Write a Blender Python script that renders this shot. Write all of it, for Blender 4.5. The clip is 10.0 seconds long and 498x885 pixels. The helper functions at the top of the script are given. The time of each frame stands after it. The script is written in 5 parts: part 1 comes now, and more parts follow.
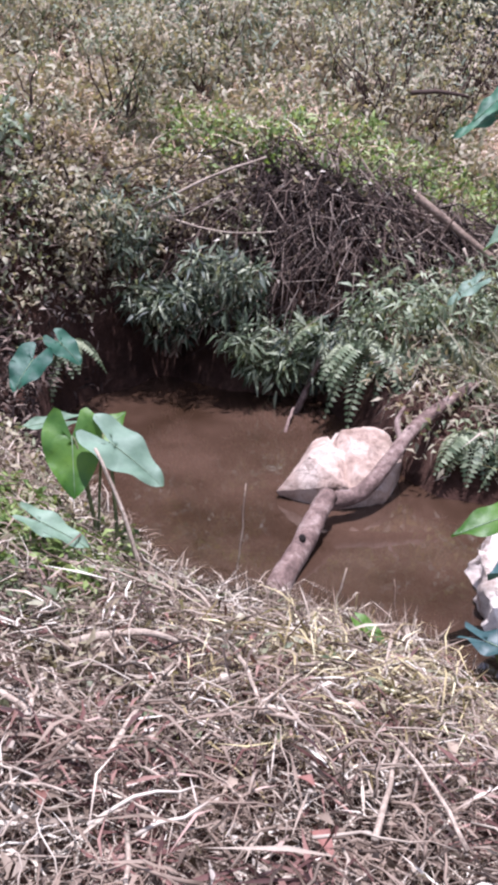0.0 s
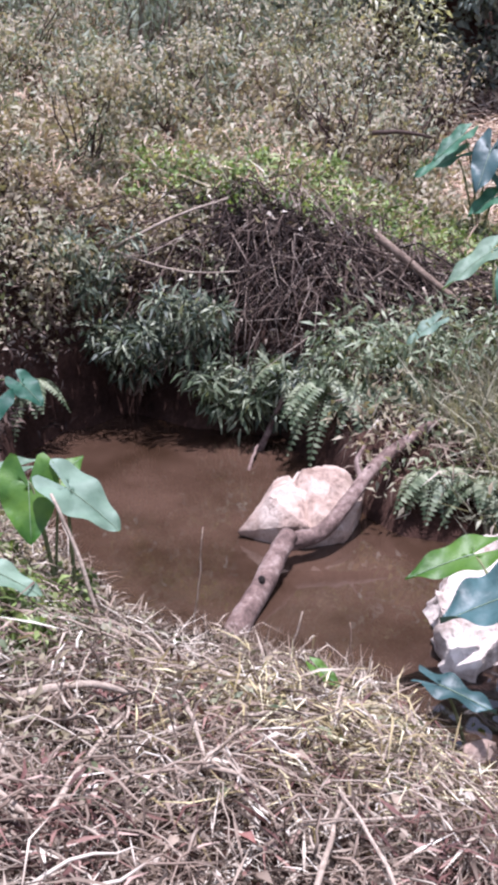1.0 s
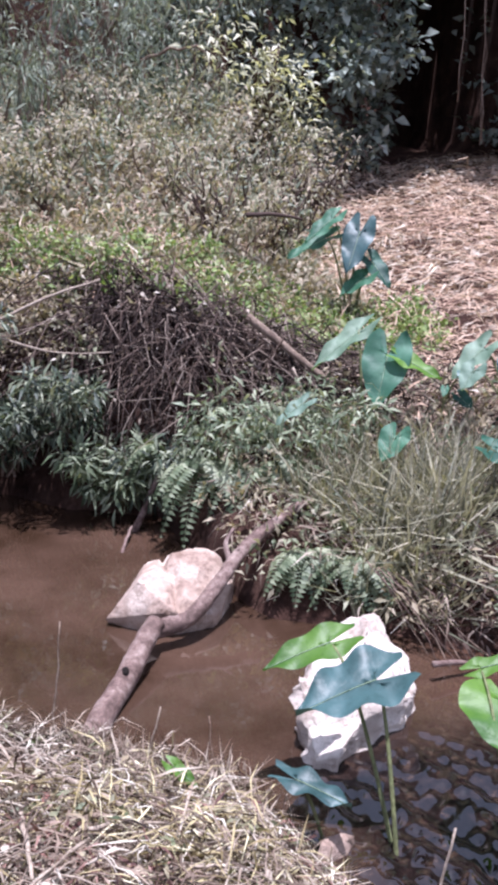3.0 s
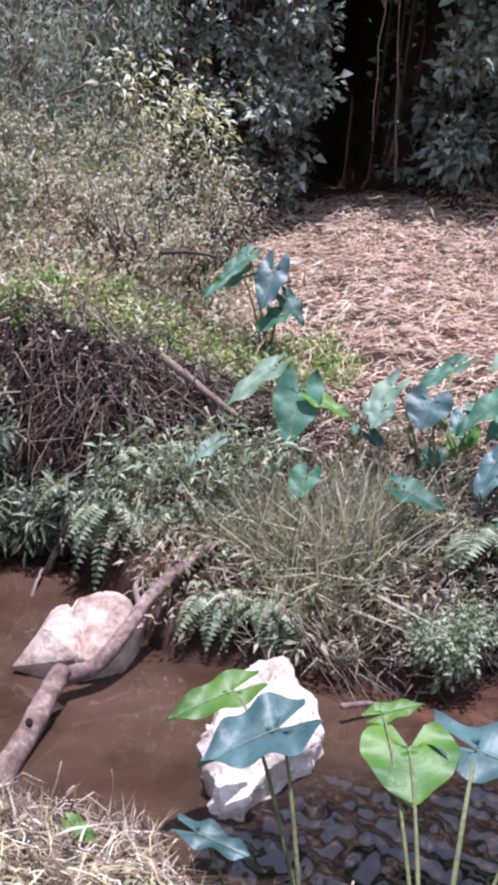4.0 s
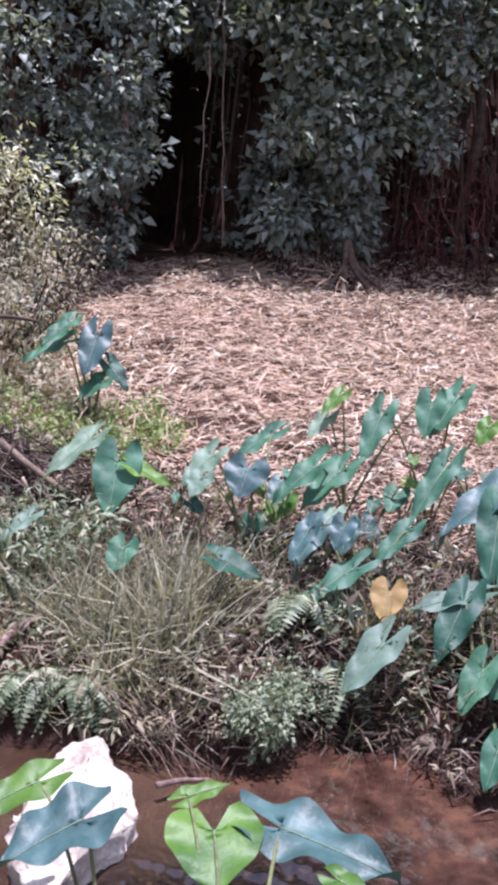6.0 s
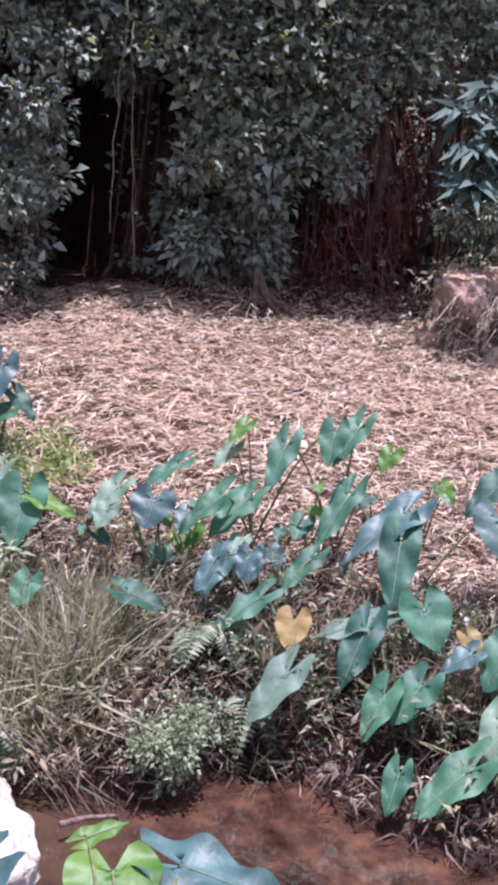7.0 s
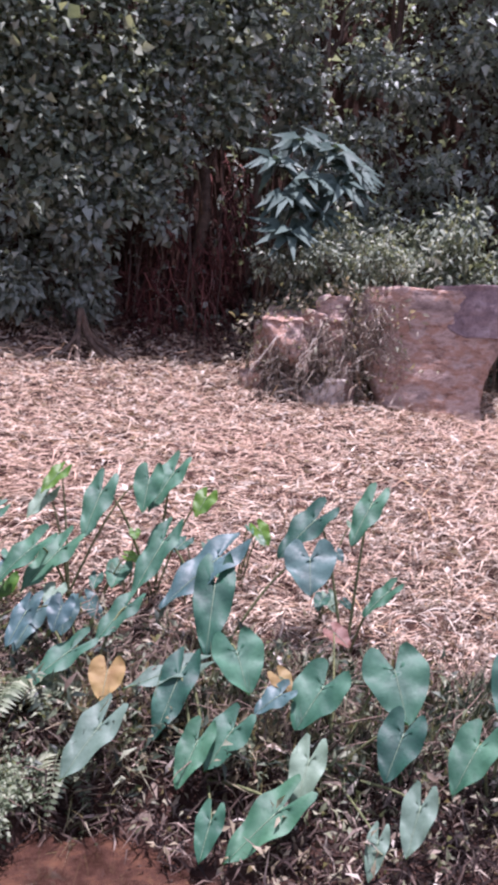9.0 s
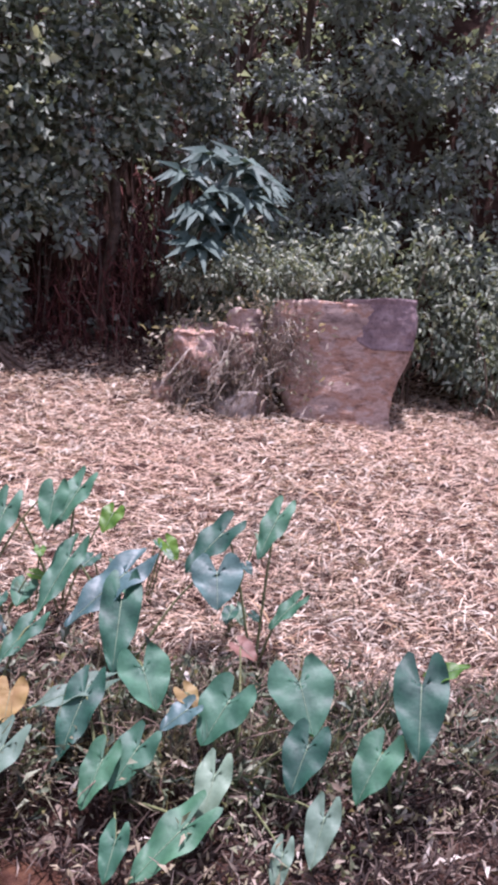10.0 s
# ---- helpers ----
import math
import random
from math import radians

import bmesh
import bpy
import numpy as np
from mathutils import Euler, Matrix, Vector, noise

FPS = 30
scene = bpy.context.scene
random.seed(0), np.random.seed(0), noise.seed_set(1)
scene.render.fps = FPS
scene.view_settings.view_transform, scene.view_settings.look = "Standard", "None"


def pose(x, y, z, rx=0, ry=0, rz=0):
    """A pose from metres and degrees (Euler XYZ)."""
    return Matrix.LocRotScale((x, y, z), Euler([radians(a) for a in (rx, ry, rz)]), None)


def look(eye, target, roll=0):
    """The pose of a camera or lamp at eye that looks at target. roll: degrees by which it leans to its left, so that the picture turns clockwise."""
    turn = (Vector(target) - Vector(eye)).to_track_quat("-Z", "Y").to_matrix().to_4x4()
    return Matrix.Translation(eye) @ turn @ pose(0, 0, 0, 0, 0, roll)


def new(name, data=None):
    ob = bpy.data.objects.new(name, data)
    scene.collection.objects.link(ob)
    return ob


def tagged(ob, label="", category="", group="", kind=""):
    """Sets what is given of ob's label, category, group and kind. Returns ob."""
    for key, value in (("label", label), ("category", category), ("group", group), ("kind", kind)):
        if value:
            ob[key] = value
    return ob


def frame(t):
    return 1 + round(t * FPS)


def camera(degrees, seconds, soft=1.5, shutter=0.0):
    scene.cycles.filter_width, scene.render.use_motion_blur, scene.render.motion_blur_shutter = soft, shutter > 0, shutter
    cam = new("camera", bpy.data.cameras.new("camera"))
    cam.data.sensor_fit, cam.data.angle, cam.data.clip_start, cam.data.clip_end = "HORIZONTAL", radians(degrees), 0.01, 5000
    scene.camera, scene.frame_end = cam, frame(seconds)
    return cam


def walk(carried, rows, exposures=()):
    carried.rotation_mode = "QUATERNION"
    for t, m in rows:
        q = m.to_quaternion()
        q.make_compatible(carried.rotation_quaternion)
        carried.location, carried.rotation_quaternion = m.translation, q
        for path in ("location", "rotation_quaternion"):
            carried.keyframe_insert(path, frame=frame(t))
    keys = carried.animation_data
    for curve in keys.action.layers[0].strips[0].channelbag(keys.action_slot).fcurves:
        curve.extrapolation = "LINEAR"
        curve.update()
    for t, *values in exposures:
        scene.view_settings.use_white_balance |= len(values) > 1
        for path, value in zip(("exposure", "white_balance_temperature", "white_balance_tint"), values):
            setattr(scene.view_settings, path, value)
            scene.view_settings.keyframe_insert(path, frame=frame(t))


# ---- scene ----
import itertools

cam = camera(29.1, 10.0, soft=4.0)
PATH = [
    (0.0, 0.000, 0.000, 1.713, 69.00, 0.00, 0.00),
    (0.5, 0.035, -0.004, 1.751, 69.71, 0.03, -0.59),
    (1.0, 0.072, 0.000, 1.769, 70.67, 0.01, -1.43),
    (1.5, 0.108, 0.009, 1.781, 71.70, -0.12, -2.53),
    (2.0, 0.135, 0.019, 1.800, 72.64, -0.45, -3.95),
    (2.5, 0.175, 0.021, 1.821, 73.62, -0.63, -5.51),
    (4.0, 0.306, 0.034, 1.899, 76.35, -1.50, -11.53),
    (4.5, 0.336, 0.038, 1.921, 77.29, -1.82, -13.93),
    (5.0, 0.363, 0.035, 1.947, 78.18, -2.19, -16.33),
    (5.5, 0.395, 0.021, 1.968, 79.00, -2.38, -18.51),
    (7.0, 0.471, -0.051, 2.053, 81.22, -2.75, -25.71),
    (7.5, 0.495, -0.085, 2.081, 81.89, -2.65, -28.10),
    (8.0, 0.515, -0.097, 2.094, 82.57, -2.80, -30.60),
    (8.5, 0.538, -0.122, 2.108, 83.21, -2.81, -33.03),
    (9.0, 0.562, -0.150, 2.121, 83.79, -2.71, -35.45),
    (9.5, 0.581, -0.182, 2.139, 84.24, -2.69, -37.88),
    (10.0, 0.607, -0.199, 2.146, 84.65, -2.64, -40.36),
]
walk(cam, [(t, pose(x, y, z, rx, ry, rz)) for t, x, y, z, rx, ry, rz in PATH], [(0.0, 1.19, 5600, 25), (2.5, 1.2, 5520, 24), (5.5, 1.22, 5560, 27), (10.0, 1.2, 5760, 37)])

# ---- light ----
SUN_WAY = Vector((0.05, -0.04, 0.95)).normalized()  # from the ground towards the sun
world = bpy.data.worlds.new("sky")
scene.world = world
world.use_nodes = True
sky = world.node_tree.nodes.new("ShaderNodeTexSky")
sky.sky_type, sky.sun_disc = "NISHITA", False
sky.sun_elevation = math.asin(SUN_WAY.z)
sky.sun_rotation = math.atan2(SUN_WAY.x, SUN_WAY.y)
back = world.node_tree.nodes["Background"]
back.inputs["Strength"].default_value = 0.115
haze = world.node_tree.nodes.new("ShaderNodeHueSaturation")  # a hazy, pale sky
haze.inputs["Saturation"].default_value = 0.4
world.node_tree.links.new(sky.outputs["Color"], haze.inputs["Color"])
world.node_tree.links.new(haze.outputs["Color"], back.inputs["Color"])
sun_data = bpy.data.lights.new("sun", "SUN")
sun_data.energy, sun_data.angle, sun_data.color = 4.2, radians(0.6), (1.0, 0.95, 0.87)
sun = new("sun", sun_data)
sun.matrix_world = look(SUN_WAY * 30, (0, 0, 0))


# ---- materials ----
def lin(h):
    return tuple(((int(h[i:i + 2], 16) / 255) ** 2.2) for i in (0, 2, 4)) + (1.0,)


class Nodes:
    """A small wrapper for building a node material."""

    def __init__(self, name):
        self.m = bpy.data.materials.new(name)
        self.m.use_nodes = True
        self.t = self.m.node_tree
        self.b = self.t.nodes["Principled BSDF"]

    def add(self, kind, **inputs):
        n = self.t.nodes.new(kind)
        for k, v in inputs.items():
            n.inputs[k.replace("_", " ")].default_value = v
        return n

    def link(self, a, b):
        self.t.links.new(a, b)

    def coords(self):
        return self.add("ShaderNodeTexCoord").outputs["Object"]

    def noise(self, scale, detail=5.0, rough=0.6, stretch=None):
        n = self.add("ShaderNodeTexNoise", Scale=scale, Detail=detail, Roughness=rough)
        src = self.coords()
        if stretch:
            mp = self.add("ShaderNodeMapping", Scale=stretch)
            self.link(src, mp.inputs["Vector"])
            src = mp.outputs["Vector"]
        self.link(src, n.inputs["Vector"])
        return n.outputs["Fac"]

    def ramp(self, fac, stops):
        r = self.add("ShaderNodeValToRGB")
        while len(r.color_ramp.elements) < len(stops):
            r.color_ramp.elements.new(0.5)
        for e, (p, c) in zip(r.color_ramp.elements, stops):
            e.position, e.color = p, c if not isinstance(c, str) else lin(c)
        self.link(fac, r.inputs["Fac"])
        return r.outputs["Color"]

    def mix(self, fac, a, b, blend="MIX"):
        n = self.t.nodes.new("ShaderNodeMix")
        n.data_type, n.blend_type = "RGBA", blend
        for sock, v in ((n.inputs[0], fac), (n.inputs[6], a), (n.inputs[7], b)):
            if isinstance(v, (int, float, tuple)):
                sock.default_value = v
            else:
                self.link(v, sock)
        return n.outputs[2]

    def bump(self, height, strength, distance=0.02):
        n = self.add("ShaderNodeBump", Strength=strength, Distance=distance)
        self.link(height, n.inputs["Height"])
        self.link(n.outputs["Normal"], self.b.inputs["Normal"])

    def done(self, color=None, rough=0.8, spec=0.3):
        if color is not None:
            self.link(color, self.b.inputs["Base Color"])
        if isinstance(rough, (int, float)):
            self.b.inputs["Roughness"].default_value = rough
        else:
            self.link(rough, self.b.inputs["Roughness"])
        self.b.inputs["Specular IOR Level"].default_value = spec
        return self.m


def leafy(name, stops, rough=0.5, through_light=0.35, spec=0.4, patch=3.0, patch_color=None):
    """Leaves or straw of many single pieces: each piece its own tone, larger patches, some light passing through."""
    n = Nodes(name)
    geo = n.add("ShaderNodeNewGeometry")
    col = n.ramp(geo.outputs["Random Per Island"], stops)
    if patch_color:
        col = n.mix(n.ramp(n.noise(patch, 3.0), [(0.42, (0, 0, 0, 1)), (0.62, (1, 1, 1, 1))]), col, lin(patch_color))
    col = n.mix(0.35, col, n.ramp(n.noise(40.0, 3.0), [(0.3, (0.35, 0.35, 0.35, 1)), (0.7, (1, 1, 1, 1))]), "MULTIPLY")
    n.done(col, rough, spec)
    if through_light:
        tr = n.add("ShaderNodeBsdfTranslucent")
        n.link(n.mix(1.0, col, (1.0, 1.0, 0.55, 1), "MULTIPLY"), tr.inputs["Color"])
        ms = n.add("ShaderNodeMixShader", Fac=through_light)
        n.link(n.b.outputs["BSDF"], ms.inputs[1])
        n.link(tr.outputs["BSDF"], ms.inputs[2])
        n.link(ms.outputs["Shader"], n.t.nodes["Material Output"].inputs["Surface"])
    return n.m


def earth_material():
    n = Nodes("earth")
    a = n.ramp(n.noise(3.0, 8.0, 0.7), [(0.3, "2b201c"), (0.5, "4c3831"), (0.7, "6c544a")])
    b = n.ramp(n.noise(45.0, 6.0, 0.7), [(0.3, (0.35, 0.33, 0.32, 1)), (0.7, (1, 1, 1, 1))])
    col = n.mix(0.8, a, b, "MULTIPLY")
    n.bump(n.noise(30.0, 8.0, 0.75), 0.9, 0.03)
    return n.done(col, 0.95, 0.15)


def rock_material(name, stops, tint, stain=0.55):
    n = Nodes(name)
    a = n.ramp(n.noise(5.0, 8.0, 0.65), stops)
    crack = n.ramp(n.noise(14.0, 9.0, 0.8), [(0.36, lin(tint)), (0.5, (1, 1, 1, 1))])
    col = n.mix(stain, a, crack, "MULTIPLY")
    n.bump(n.noise(22.0, 9.0, 0.7), 0.7, 0.03)
    return n.done(col, 0.85, 0.25)


def layered_material():
    """Old concrete cast in layers, streaked with iron."""
    n = Nodes("weathered_concrete")
    a = n.ramp(n.noise(1.7, 8.0, 0.7, (0.9, 0.9, 1.7)), [(0.3, "8c7873"), (0.42, "c4aca2"), (0.49, "b28a76"), (0.55, "c8ada2"), (0.62, "b5988c"), (0.72, "e2d6ce")])
    crack = n.ramp(n.noise(9.0, 9.0, 0.8, (0.7, 0.7, 1.5)), [(0.36, lin("6a544e")), (0.5, (1, 1, 1, 1))])
    col = n.mix(0.7, a, crack, "MULTIPLY")
    n.bump(n.noise(16.0, 9.0, 0.75, (0.6, 0.6, 1.8)), 0.9, 0.05)
    return n.done(col, 0.85, 0.25)


def water_material():
    """Muddy water: brown silt in the pool, redder over the shallow clay upstream."""
    n = Nodes("muddy_water")
    silt = n.ramp(n.noise(1.6, 4.0), [(0.35, "33271f"), (0.65, "4a3a31")])
    clay = n.ramp(n.noise(6.0, 6.0, 0.65), [(0.32, "241914"), (0.5, "42302a"), (0.7, "5e4436")])
    place = n.add("ShaderNodeTexCoord")
    sep = n.add("ShaderNodeSeparateXYZ")
    n.link(place.outputs["Object"], sep.inputs[0])
    shallow = n.add("ShaderNodeMapRange")
    shallow.inputs[1].default_value, shallow.inputs[2].default_value = 1.3, 1.9
    n.link(sep.outputs[0], shallow.inputs[0])
    col = n.mix(shallow.outputs[0], silt, clay)
    # dark gravel bed under the quick run below the white boulder
    edge_in, edge_out, edge_up = n.add("ShaderNodeMapRange"), n.add("ShaderNodeMapRange"), n.add("ShaderNodeMapRange")
    for m, axis_out, a, b in ((edge_in, 0, 0.6, 0.95), (edge_out, 0, 2.3, 1.7), (edge_up, 1, 3.1, 2.7)):
        m.inputs[1].default_value, m.inputs[2].default_value = a, b
        n.link(sep.outputs[axis_out], m.inputs[0])
    bed = n.mix(1.0, n.mix(1.0, edge_in.outputs[0], edge_out.outputs[0], "MULTIPLY"), edge_up.outputs[0], "MULTIPLY")
    gravel = n.ramp(n.noise(22.0, 5.0, 0.7), [(0.35, "0e0c0e"), (0.55, "221b1a"), (0.72, "46382f")])
    col = n.mix(bed, col, gravel)
    n.b.inputs["IOR"].default_value = 1.42
    n.bump(n.noise(9.0, 3.0, 0.5, (1.0, 0.55, 1.0)), 0.04, 0.05)
    return n.done(col, 0.03, 1.0)


EARTH = earth_material()
WATER = water_material()
TAN_ROCK = rock_material("tan_rock", [(0.32, "7a6458"), (0.5, "ae998c"), (0.75, "d6c8bc")], "6e564a", 0.55)
CAP_ROCK = rock_material("stained_concrete", [(0.3, "6e5e62"), (0.5, "927e80"), (0.72, "b4a2a2")], "5a4448", 0.6)
PALE_ROCK = rock_material("pale_rock", [(0.32, "8d7e75"), (0.5, "c0b3a9"), (0.75, "e0d8d0")], "7d5f50", 0.6)
LAYERED_ROCK = layered_material()


# ---- building helpers ----
def lerp_table(table, v):
    return np.interp(v, [a for a, _ in table], [b for _, b in table])


def smooth(a, b, v):
    k = np.clip((v - a) / (b - a), 0, 1)
    return k * k * (3 - 2 * k)


RNG = np.random.default_rng(7)
WAVES = [(RNG.uniform(0, 6.28), RNG.uniform(0, 6.28), RNG.uniform(0.6, 1.4)) for _ in range(24)]


def rumple(x, y, size):
    """A cheap, smooth, uneven field between about -1 and 1."""
    total = 0
    for i, (turn, shift, k) in enumerate(WAVES[:10]):
        f = 6.28 / size * k * (1 + 0.35 * i)
        total = total + np.sin((x * math.cos(turn) + y * math.sin(turn)) * f + shift) / (1 + 0.5 * i)
    return total / 2.2


NEAR_EDGE = [(-1.3, 4.6), (-1.0, 4.5), (-0.75, 3.9), (-0.47, 3.42), (-0.29, 3.1), (0.08, 2.92), (0.3, 2.78), (0.57, 2.62), (0.68, 2.35), (0.78, 2.05), (0.95, 1.7), (1.4, 1.3), (2.2, 0.8), (4, -0.2), (9, -3), (40, -20)]
FAR_EDGE = [(-1.3, 4.5), (-1.0, 4.95), (-0.8, 5.3), (-0.5, 5.6), (-0.2, 5.35), (0.38, 5.2), (0.52, 4.7), (0.7, 4.05), (0.85, 3.8), (1.2, 3.65), (1.5, 3.45), (1.9, 3.33), (2.12, 3.5), (2.38, 3.38), (2.48, 3.1), (2.54, 2.85), (2.68, 2.55), (2.95, 2.22), (3.4, 1.85), (4.5, 1.1), (9, -2), (40, -19)]
BANK_LINE = [(1.9, 3.36), (2.12, 3.5), (2.3, 3.4), (2.5, 3.25), (2.75, 3.1), (3.2, 2.8), (4.5, 2.0), (9, -1), (40, -18)]
MOUND_EDGE = [(-1.3, 4.5), (-1.0, 4.95), (-0.8, 5.3), (-0.5, 5.6), (-0.2, 5.35), (0.38, 5.2), (0.6, 5.1), (1.4, 5.0), (2.0, 5.2), (3, 6)]
MOUND = [(0, 0.0), (0.08, 0.4), (0.25, 0.85), (0.45, 1.08), (0.7, 1.2), (1.1, 1.32), (2, 1.5), (3.5, 1.95), (6, 2.7), (12, 4), (60, 12)]
RIGHT_BANK = [(0, 0.0), (0.12, 0.16), (0.4, 0.3), (0.9, 0.42), (1.4, 0.55), (2.2, 0.72), (4, 1.05), (60, 12)]
FIELD = [(-20, -0.5), (0, 0.0), (2.5, 0.15), (3.4, 0.28), (4.3, 0.5), (5.4, 0.76), (8.2, 1.3), (10.4, 1.92), (11.5, 2.1), (60, 6)]
CLIFF = [(-30, 11.5), (-7, 11.2), (0, 11.0), (2.9, 10.9), (3.25, 12.5), (3.5, 15.5), (4.2, 15.5), (4.5, 12.5), (4.9, 10.9), (6.0, 10.7), (7.0, 10.3), (8.2, 10.4), (9.5, 9.9), (11, 8.9), (13, 6.5), (16, 2.0), (22, -8)]


def height(x, y):
    x, y = np.asarray(x, float), np.asarray(y, float)
    yn, yf = lerp_table(NEAR_EDGE, x), lerp_table(FAR_EDGE, x)
    wob = 0.05 * rumple(x, y, 0.7)
    s, q = y - yf + wob, yn - y + wob
    m = y - lerp_table(MOUND_EDGE, x) + wob
    left = np.where(m > 0, lerp_table(MOUND, m), 0) * lerp_table([(0.3, 1.0), (0.9, 0.85), (1.4, 0.62), (2.1, 0.45), (2.6, 0.0)], x - 0.1 * np.maximum(0, y - 6))
    shelf = np.where(x > 2.1, y - lerp_table(BANK_LINE, x) + wob, s)
    right = np.minimum(np.maximum(lerp_table(RIGHT_BANK, shelf), lerp_table([(0, 0), (0.1, 0.03), (1.0, 0.06)], s)), lerp_table(FIELD, y) + 0.06 * np.clip(x - 5, 0, 6))
    far = np.maximum(left, right)
    near = lerp_table([(0, 0), (0.12, 0.04), (0.5, 0.12), (1.0, 0.27), (1.8, 0.43), (4, 0.5), (60, 3)], q)
    bed = -0.28 * np.minimum(1, np.minimum(-s, -q) / 0.35)
    z = np.where(s > 0, far, np.where(q > 0, near, bed))
    closed = (x < -1.05)
    wall_left = 0.15 + 0.9 * smooth(-1.05, -1.7, x) + 0.25 * np.maximum(0, y - 4)
    z = np.where(closed & (y > 2.5) & (y < 6.5), np.maximum(z, wall_left * smooth(2.4, 3.6, y)), z)
    land = (s > 0.1) | (q > 0.1) | closed
    z = z + np.where(land, 0.03 * rumple(x + 3, y, 0.9) + 0.012 * rumple(x, y + 5, 0.25), 0)
    c = y - lerp_table(CLIFF, x) + 0.25 * rumple(x, y * 0.3, 2.5)
    z = z + 4.6 * smooth(0.0, 1.3, c) + 0.8 * np.clip(c - 1.3, 0, 12)
    z = z + 0.22 * smooth(-0.9, 0.1, c)
    behind = np.maximum(0, -y - 3)
    return z + 0.12 * behind


def mesh_object(name, verts, faces, material=None, parent=None, smooth_faces=True):
    me = bpy.data.meshes.new(name)
    me.from_pydata([tuple(v) for v in verts] if not isinstance(verts, np.ndarray) else verts.tolist(), [], faces if isinstance(faces, list) else faces.tolist())
    if material:
        me.materials.append(material)
    if smooth_faces:
        me.shade_smooth()
    ob = new(name, me)
    ob.parent = parent
    return ob


def part(name, bm, material, parent, label=""):
    me = bpy.data.meshes.new(name)
    bm.to_mesh(me)
    bm.free()
    me.materials.append(material)
    me.shade_smooth()
    ob = new(name, me)
    ob.parent = parent
    return tagged(ob, label)


def thing(name, at, label, category, group=""):
    e = new(name)
    e.location = at
    e.empty_display_size = 0.05
    return tagged(e, label, category, group)


def under(ob, parent):
    """Hang a mesh made in world places under an empty."""
    ob.parent = parent
    ob.matrix_parent_inverse = Matrix.Translation(-parent.location)
    return ob



# ---- ground: one sheet, dense near the camera ----
def axis(spans):
    out = []
    for a, b, step in spans:
        out.extend(np.arange(a, b, step))
    return np.array(out + [spans[-1][1]])


gx = axis([(-150, -30, 12), (-30, -8, 1.2), (-8, -2, 0.25), (-2, 3.2, 0.035), (3.2, 12, 0.09), (12, 20, 0.4), (20, 40, 1.5), (40, 150, 12)])
gy = axis([(-150, -30, 12), (-30, -3, 1.5), (-3, 0.8, 0.15), (0.8, 5.8, 0.035), (5.8, 13, 0.09), (13, 20, 0.5), (20, 40, 2), (40, 150, 12)])
GX, GY = np.meshgrid(gx, gy)
GZ = height(GX, GY)
nx, ny = len(gx), len(gy)
idx = np.arange(nx * ny).reshape(ny, nx)
quads = np.stack([idx[:-1, :-1], idx[:-1, 1:], idx[1:, 1:], idx[1:, :-1]], -1).reshape(-1, 4)
ground = tagged(mesh_object("ground", np.stack([GX, GY, GZ], -1).reshape(-1, 3), quads, EARTH), "reddish brown earth banks, cleared slope and cliff", "ground", kind="structure")

# the water: flat, and ruffled by the current below the white boulder
wx = axis([(-3, 0.5, 0.5), (0.5, 2.3, 0.012), (2.3, 22, 1.5)])
wy = axis([(-12, 1.2, 1.2), (1.2, 3.3, 0.012), (3.3, 6.5, 0.4)])
WX, WY = np.meshgrid(wx, wy)
run = smooth(0.62, 0.95, WX) * smooth(2.2, 1.7, WX) * smooth(3.05, 2.55, WY) * smooth(1.25, 1.6, WY)
along, across = WX * 0.75 - WY * 0.66, WX * 0.66 + WY * 0.75
ruffle = rumple(along * 0.6, across, 0.2) + 0.6 * rumple(along + 4, across * 0.8 + 2, 0.12) + 0.5 * rumple(WX, WY, 0.6)
WZ = 0.011 * run * ruffle
widx = np.arange(len(wx) * len(wy)).reshape(len(wy), len(wx))
wquads = np.stack([widx[:-1, :-1], widx[:-1, 1:], widx[1:, 1:], widx[1:, :-1]], -1).reshape(-1, 4)
water = tagged(mesh_object("water", np.stack([WX, WY, WZ], -1).reshape(-1, 3), wquads, WATER), "still muddy brown stream water with a rippled run", "water", kind="structure")


def boulder(name, corners, material, rough=0.04, cuts=3, seed=1, edge=0.03):
    """A rough stone as the hull of a few corners, broken up."""
    bm = bmesh.new()
    for c in corners:
        bm.verts.new(c)
    bmesh.ops.convex_hull(bm, input=bm.verts)
    bmesh.ops.delete(bm, geom=[v for v in bm.verts if not v.link_faces], context="VERTS")
    bmesh.ops.bevel(bm, geom=bm.edges[:], offset=edge, segments=2, affect="EDGES", profile=0.6)
    bmesh.ops.triangulate(bm, faces=bm.faces[:])
    for _ in range(cuts):
        long = [e for e in bm.edges if e.calc_length() > 0.03]
        bmesh.ops.subdivide_edges(bm, edges=long, cuts=1)
        bmesh.ops.triangulate(bm, faces=bm.faces[:])
    off = Vector((seed * 3.7, seed * 1.3, seed))
    bm.normal_update()
    for v in bm.verts:
        p = v.co + off
        d = noise.fractal(p * 5, 0.8, 2.1, 4) * rough + (noise.cell(p * 9) - 0.5) * rough * 0.5
        v.co += v.normal * d
    return part(name, bm, material, None)


